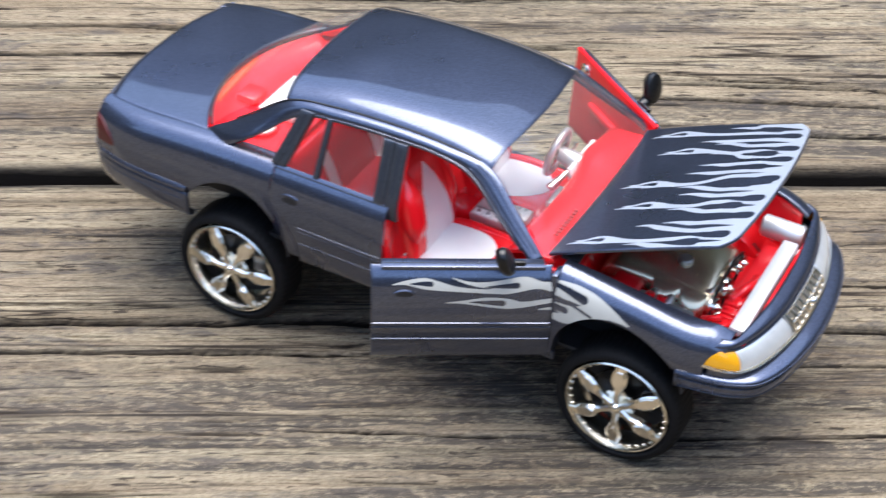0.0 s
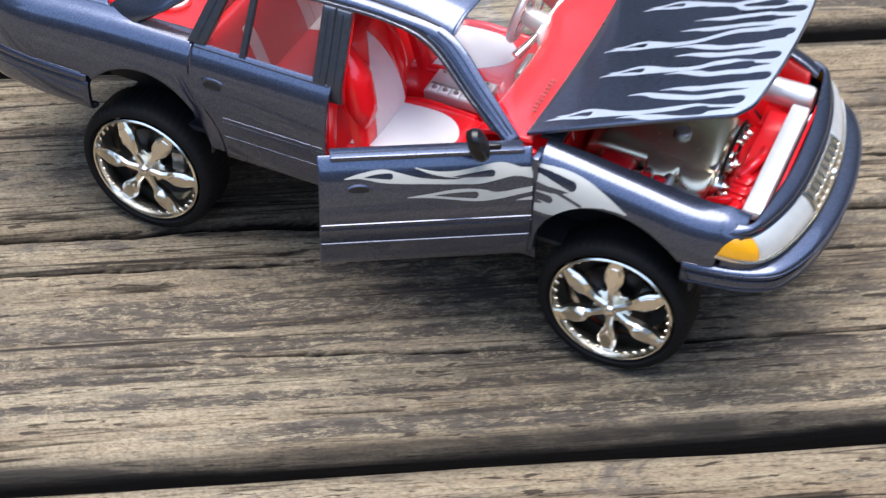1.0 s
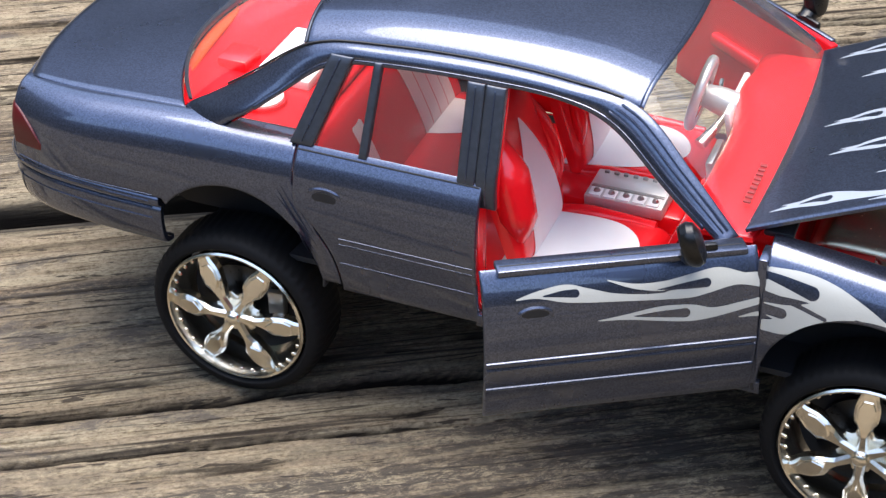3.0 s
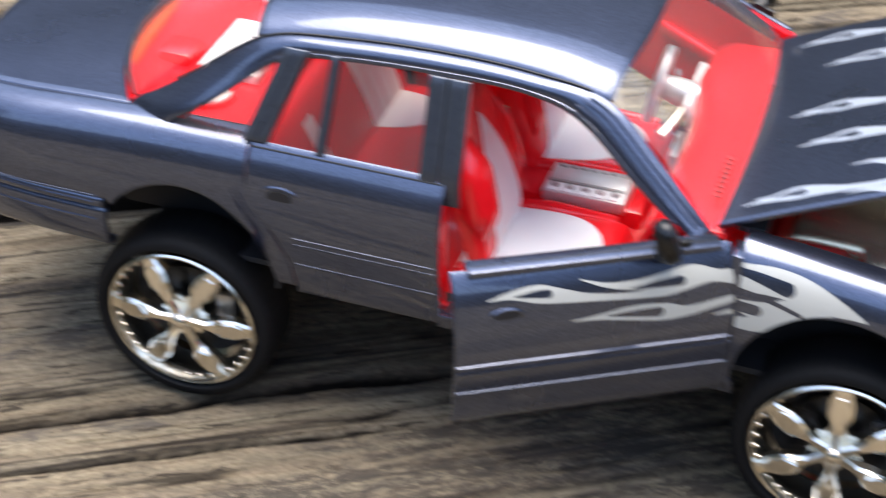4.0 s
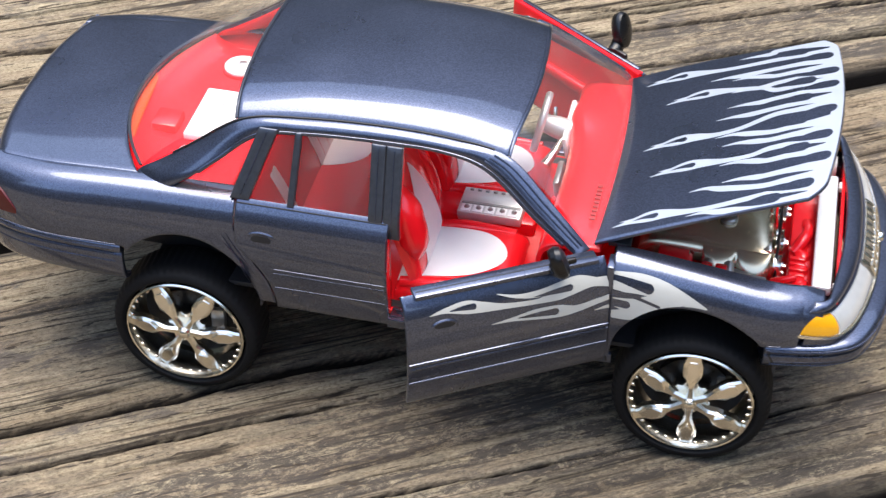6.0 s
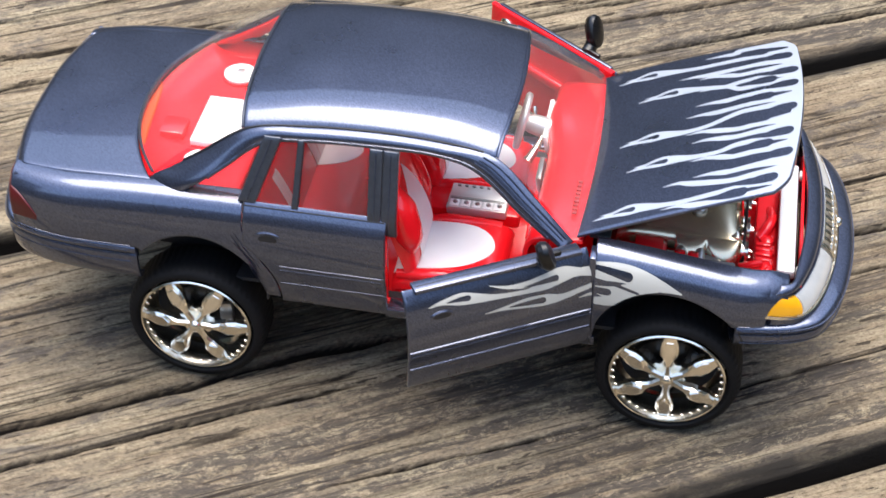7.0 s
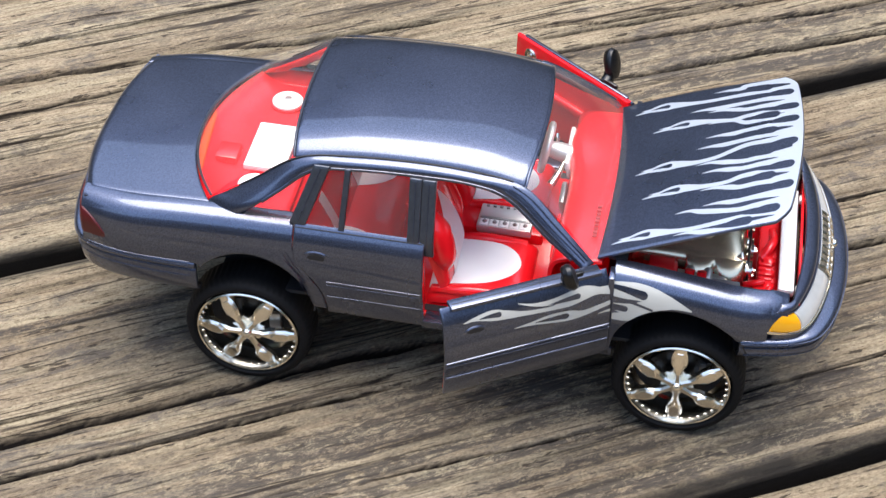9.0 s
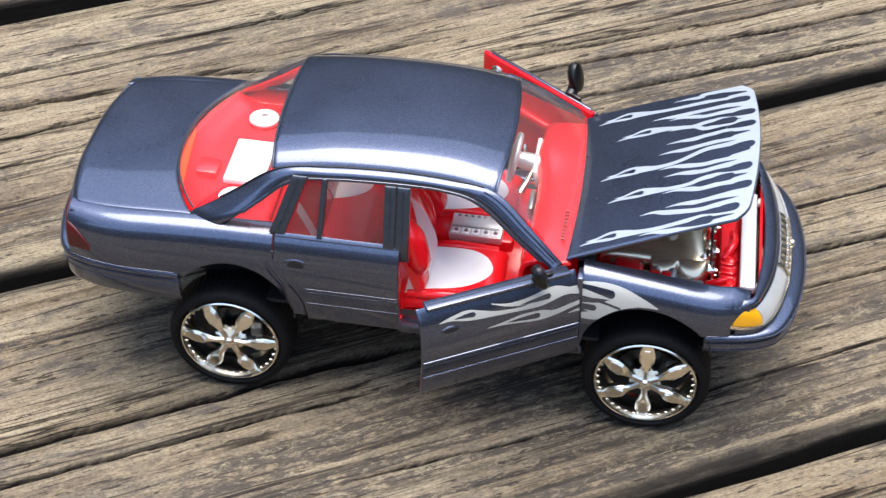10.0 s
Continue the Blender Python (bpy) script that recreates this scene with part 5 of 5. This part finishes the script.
part("wheel_hub", lathe([(0, 0.6), (1.3, 0.5), (1.7, 0.0), (1.7, -1.2)], 20, "z"), M_CHROME, steer, turn=tilt)
part("steering_column", tube([(17.8, 15.3, 52.6), (21.0, 15.2, 52.0), (26.5, 15.0, 51.0)], 2.5, 18, radii=[2.2, 2.7, 2.8]), M_SILVER, car, "silver steering column")
part("gear_lever", tube([(22.6, 13.0, 51.0), (21.4, 9.0, 49.6), (19.6, 5.2, 47.8)], 0.6, 10, radii=[0.6, 0.9, 1.2]), M_CHROME, car, "bright column gear lever")
part("indicator_stalk", tube([(20.0, 17.5, 51.2), (19.2, 23.0, 52.0)], 0.5, 8), M_CHROME, car)

# switch box on the tunnel between the seats
bt = Matrix.Translation((8.4, -0.3, 37.6)) @ Matrix.Rotation(radians(-3), 4, 'Z') @ Matrix.Rotation(radians(-3), 4, 'Y') @ Matrix.Rotation(radians(5), 4, 'X')
box = part("switch_box", rbox((0, 0, 0), (15.2, 9.0, 2.6), 0.35), M_SILVER, car, "silver switch box with five dials", turn=bt)
part("box_lid", rbox((0, 1.0, 1.3), (14.2, 3.6, 0.5), 0.2), M_SILVER, box, "plain raised lid", turn=bt)
part("box_rib", rbox((0, -1.2, 1.35), (14.2, 0.35, 0.4), 0.12), M_STEEL, box, turn=bt)
for k in range(5):
    part("dial_plate", rbox((-5.7 + 2.85 * k, -2.9, 1.35), (2.3, 2.5, 0.4), 0.12), M_WHITE, box, turn=bt)
    part("dial", lathe([(0, 0.7), (0.4, 0.6), (0.6, 0.2), (0.7, 0.0)], 14, "z", (-5.5 + 2.85 * k, -2.7, 1.5)), M_STEEL, box, turn=bt)
for k in range(7):
    part("switch", rbox((-5.7 + 1.9 * k, 3.6, 1.45), (0.9, 0.7, 0.6), 0.1), M_STEEL, box, turn=bt)
part("console", rbox((6, 1.5, 33.4), (26, 9, 5.4), 0.8), M_RED, car)
part("pedal", rbox((31, 22, 36), (1.2, 3.0, 4.0), 0.3, Matrix.Rotation(radians(35), 3, 'Y')), M_STEEL, car)
part("pedal", rbox((31, 15, 36), (1.2, 4.0, 3.0), 0.3, Matrix.Rotation(radians(35), 3, 'Y')), M_STEEL, car)

# ---- engine bay ----
bay = part("engine_bay_floor", rbox((64, 0, 36.0), (46, 41, 1.2), 0.3), M_RED, car, "glossy red engine bay")
for sg in (-1, 1):
    def inner_f(u, v):
        x = 42.5 + 41.5 * u
        ledge = np.maximum(37.5, 32.0 + 12.8 * np.sqrt(np.clip(1 - ((x - 58) / 19.0) ** 2, 0, None)))
        y = np.interp(v, [0, 0.35, 0.45, 0.7, 0.8, 1], [20.4, 20.8, 22.0, 29.5, 30.8, 31.0])
        k = np.interp(v, [0, 0.35, 0.45, 0.7, 0.8, 1], [0, 0.85, 1, 1, 1, 1])
        z = 36.2 + (ledge - 36.2) * k + np.interp(v, [0.7, 1], [0, 1]) * (top_height(x) - 1.2 - ledge)
        return x, sg * (y - narrowing(x) * np.interp(v, [0.5, 0.7], [0, 1])), z
    part("inner_fender", sheet(inner_f, 30, 24, 0.8, out=(0, -sg, 0.3)), M_RED, car)
engine = group("engine", car, "red engine with silver intake and chrome pulleys")
part("engine_block", rbox((60, -2, 39.5), (26, 22, 7), 1.2), M_RED, engine)
def plenum(u, v):
    a, b = 2 * u - 1, 2 * v - 1
    k = np.clip((1 - np.abs(a) ** 6) * (1 - np.abs(b) ** 6), 0, 1) ** 0.3
    return 59.8 + a * (14.6 - 1.0 * b), -1.0 + b * 13.5, 42.5 + 4.6 * k + 0.6 * np.cos(b * 2.0) - 0.6 * a
part("intake_plenum", sheet(plenum, 30, 30, 1.2, out=(0, 0, 1), drop=0), M_INTAKE, engine, "broad satin silver intake cover")
def skirt(u, v):
    x = 58.5 + 15.4 * u
    lobe = np.abs(np.sin(math.pi * (x - 58.5) / 7.7)) ** 0.7
    k = v * (0.4 + 0.6 * lobe)
    return x, -14.0 - 5.6 * k - 1.6 * lobe * np.sin(math.pi * v), 46.9 - 8.0 * k ** 1.3
part("intake_runner", sheet(skirt, 60, 14, 1.0, out=(0, -1, 0.5)), M_INTAKE, engine, "two curved bright runner lobes")
part("runner_block", rbox((52.5, -18.0, 43.0), (7.0, 6.0, 5.5), 0.6), M_RED, engine)
for x in (60.0, 63.2):
    part("runner_pipe", tube([(x, -19.5, 46.0), (x, -20.5, 43.5), (x, -21.0, 38.0)], 1.3, 12), M_RED, engine)
part("oil_filler", lathe([(0, 1.1), (1.7, 1.1), (2.0, 0.8), (2.0, -0.5), (1.4, 0.4)], 24, "z", (63.5, -4.5, 47.4)), M_STEEL, engine)
for y, x0 in ((-19.5, 48.5), (15.5, 49)):
    part("valve_cover", rbox((x0 + 10.5, y, 41.6), (23, 6.5, 4.6), 1.6, seg=3), M_STEEL if y < 0 else M_RED, engine)
for k in range(4):
    part("exhaust_runner", tube([(51 + 4.6 * k, -15.5, 43.6), (51 + 4.6 * k, -18.5, 44.2), (51.5 + 4.6 * k, -21.5, 40.5), (52 + 4.6 * k, -22.5, 37.5)], 1.25, 10), (M_STEEL if k > 1 else M_RED), engine)
part("battery", rbox((50, -24.5, 45.5), (6.5, 6, 4.6), 0.5), M_RED, bay)
part("fuse_box", rbox((57.0, -25.4, 44.6), (5.5, 4.5, 4.0), 0.5), M_RED, bay)
part("air_box", rbox((69.5, -25.0, 44.6), (7.5, 5, 5.0), 0.5), M_GREY, bay, "matt grey air box")
part("radiator_hose", tube([(74.5, -19.5, 43.6), (77, -20.5, 45.4), (79.5, -20, 46.2)], 0.8, 10), M_RED, bay)
part("fluid_tank", rbox((79.5, -22, 41.5), (6, 8, 6), 1.2, seg=3), M_RED, bay)
part("hose_bracket", joined(*[rbox((79.6, -17.5 + 1.9 * k, 44.4), (3.6, 1.1, 1.6), 0.3) for k in range(4)]), M_RED, bay, "ribbed red hose bracket")
part("coolant_hose", tube([(79.0, -23.5, 42.0), (80.5, -22.5, 45.2), (81.6, -19.8, 44.6), (80.2, -18.0, 42.0)], 0.75, 10), M_RED, bay)
part("coolant_hose", tube([(78.5, -8.0, 43.5), (80.5, -5.5, 45.6), (81.5, -1.0, 44.8), (81.0, 4.0, 43.0)], 1.3, 12), M_RED, bay)
part("fan_shroud", rbox((80.6, -2, 40.2), (6.0, 42, 7), 0.8), M_RED, bay)
for k in range(3):
    part("shroud_knob", lathe([(0, 1.2), (0.9, 1.2), (1.6, 0.8), (1.9, 0.0)], 20, "z", (80.4, -19.5 + 5.0 * k, 43.8)), M_RED, bay)
for (y, z, r) in ((-13, 43.0, 2.7), (-8, 45.6, 1.9), (-3.5, 42.6, 3.0), (2, 46.2, 2.0), (6.5, 44.4, 2.4), (-11, 39.5, 2.0)):
    pl = part("pulley", lathe([(0, 1.5), (r * 0.35, 1.5), (r * 0.45, 0.8), (r * 0.85, 0.7), (r, 1.1), (r * 0.9, 0.3), (r, -0.6), (r * 0.6, -0.8), (0, -0.8)], 24, "x", (75.0, y, z)), M_CHROME, engine, "chrome belt pulley")
    part("pulley_bolt", lathe([(0, 0.9), (0.5, 0.8), (0.6, 0)], 8, "x", (76.3, y, z)), M_CHROME, pl)
part("drive_belt", tube([(75, -13, 45.9), (75, -8, 47.7), (75, 2, 48.4), (75, 8.6, 46), (75, 6, 41.8), (75, -3.5, 39.5), (75, -12, 37.4), (75, -15.6, 42), (75, -13, 45.9)], 0.4, 6, 70), M_BLACK, engine)
part("bracket", rbox((72.6, -9.5, 42.5), (2.6, 5, 7), 0.5), M_CHROME, engine)
part("bracket", rbox((72.6, 3.5, 43.5), (2.4, 8, 4), 0.5), M_CHROME, engine)
radiator = part("radiator_support", rbox((85.0, -3.6, 47.0), (4.2, 42, 2.4), 0.5), M_PLATE, car, "bright silver radiator top plate")
part("radiator_core", rbox((86.2, -3.6, 41), (2.6, 40, 9.5), 0.3), M_DARK, radiator)
for y in (-22.5, 15.2):
    part("mount_bolt", lathe([(0, 0.5), (0.6, 0.45), (0.7, 0)], 10, "z", (85.2, y, 47.7)), M_CHROME, radiator)
    part("mount_block", rbox((88.3, y, 46.6), (1.8, 2.6, 1.6), 0.4), M_WHITE, radiator)
part("front_wall", rbox((88.4, -2, 42.5), (0.8, 56, 12), 0.3), M_RED, bay)
part("canister", lathe([(0, -0.2), (2.4, -0.2), (3.1, 0.4), (3.1, 10.8), (2.6, 11.6), (0, 11.6)], 28, "x", (75.0, 24.2, 45.6)), M_SILVER, bay, "silver cylindrical canister")
part("washer_cap", lathe([(0, 0.9), (1.0, 0.9), (1.2, 0)], 14, "z", (80, -28.0, 44.5)), M_WHITE, bay)
part("cowl", rbox((41.5, 0, 56.2), (5, 62, 1.2), 0.4), M_DARK, car)

# unseen walls added round the deck to block low sky and darken reflections
for nm, c, size in (("wall_north", (0, 2300, 775), (5000, 120, 2450)), ("wall_south", (0, -2300, 500), (5000, 120, 1100)), ("wall_east", (2440, 0, 775), (120, 4400, 2450)), ("wall_west", (-2440, 0, 775), (120, 4400, 2450))):
    tagged(part(nm, rbox(c, size, 4.0), M_SKY_BLOCK, None, place=plain_frame), label="unseen dark wall added to cut low sky from light and reflections", category="wall", kind="structure")
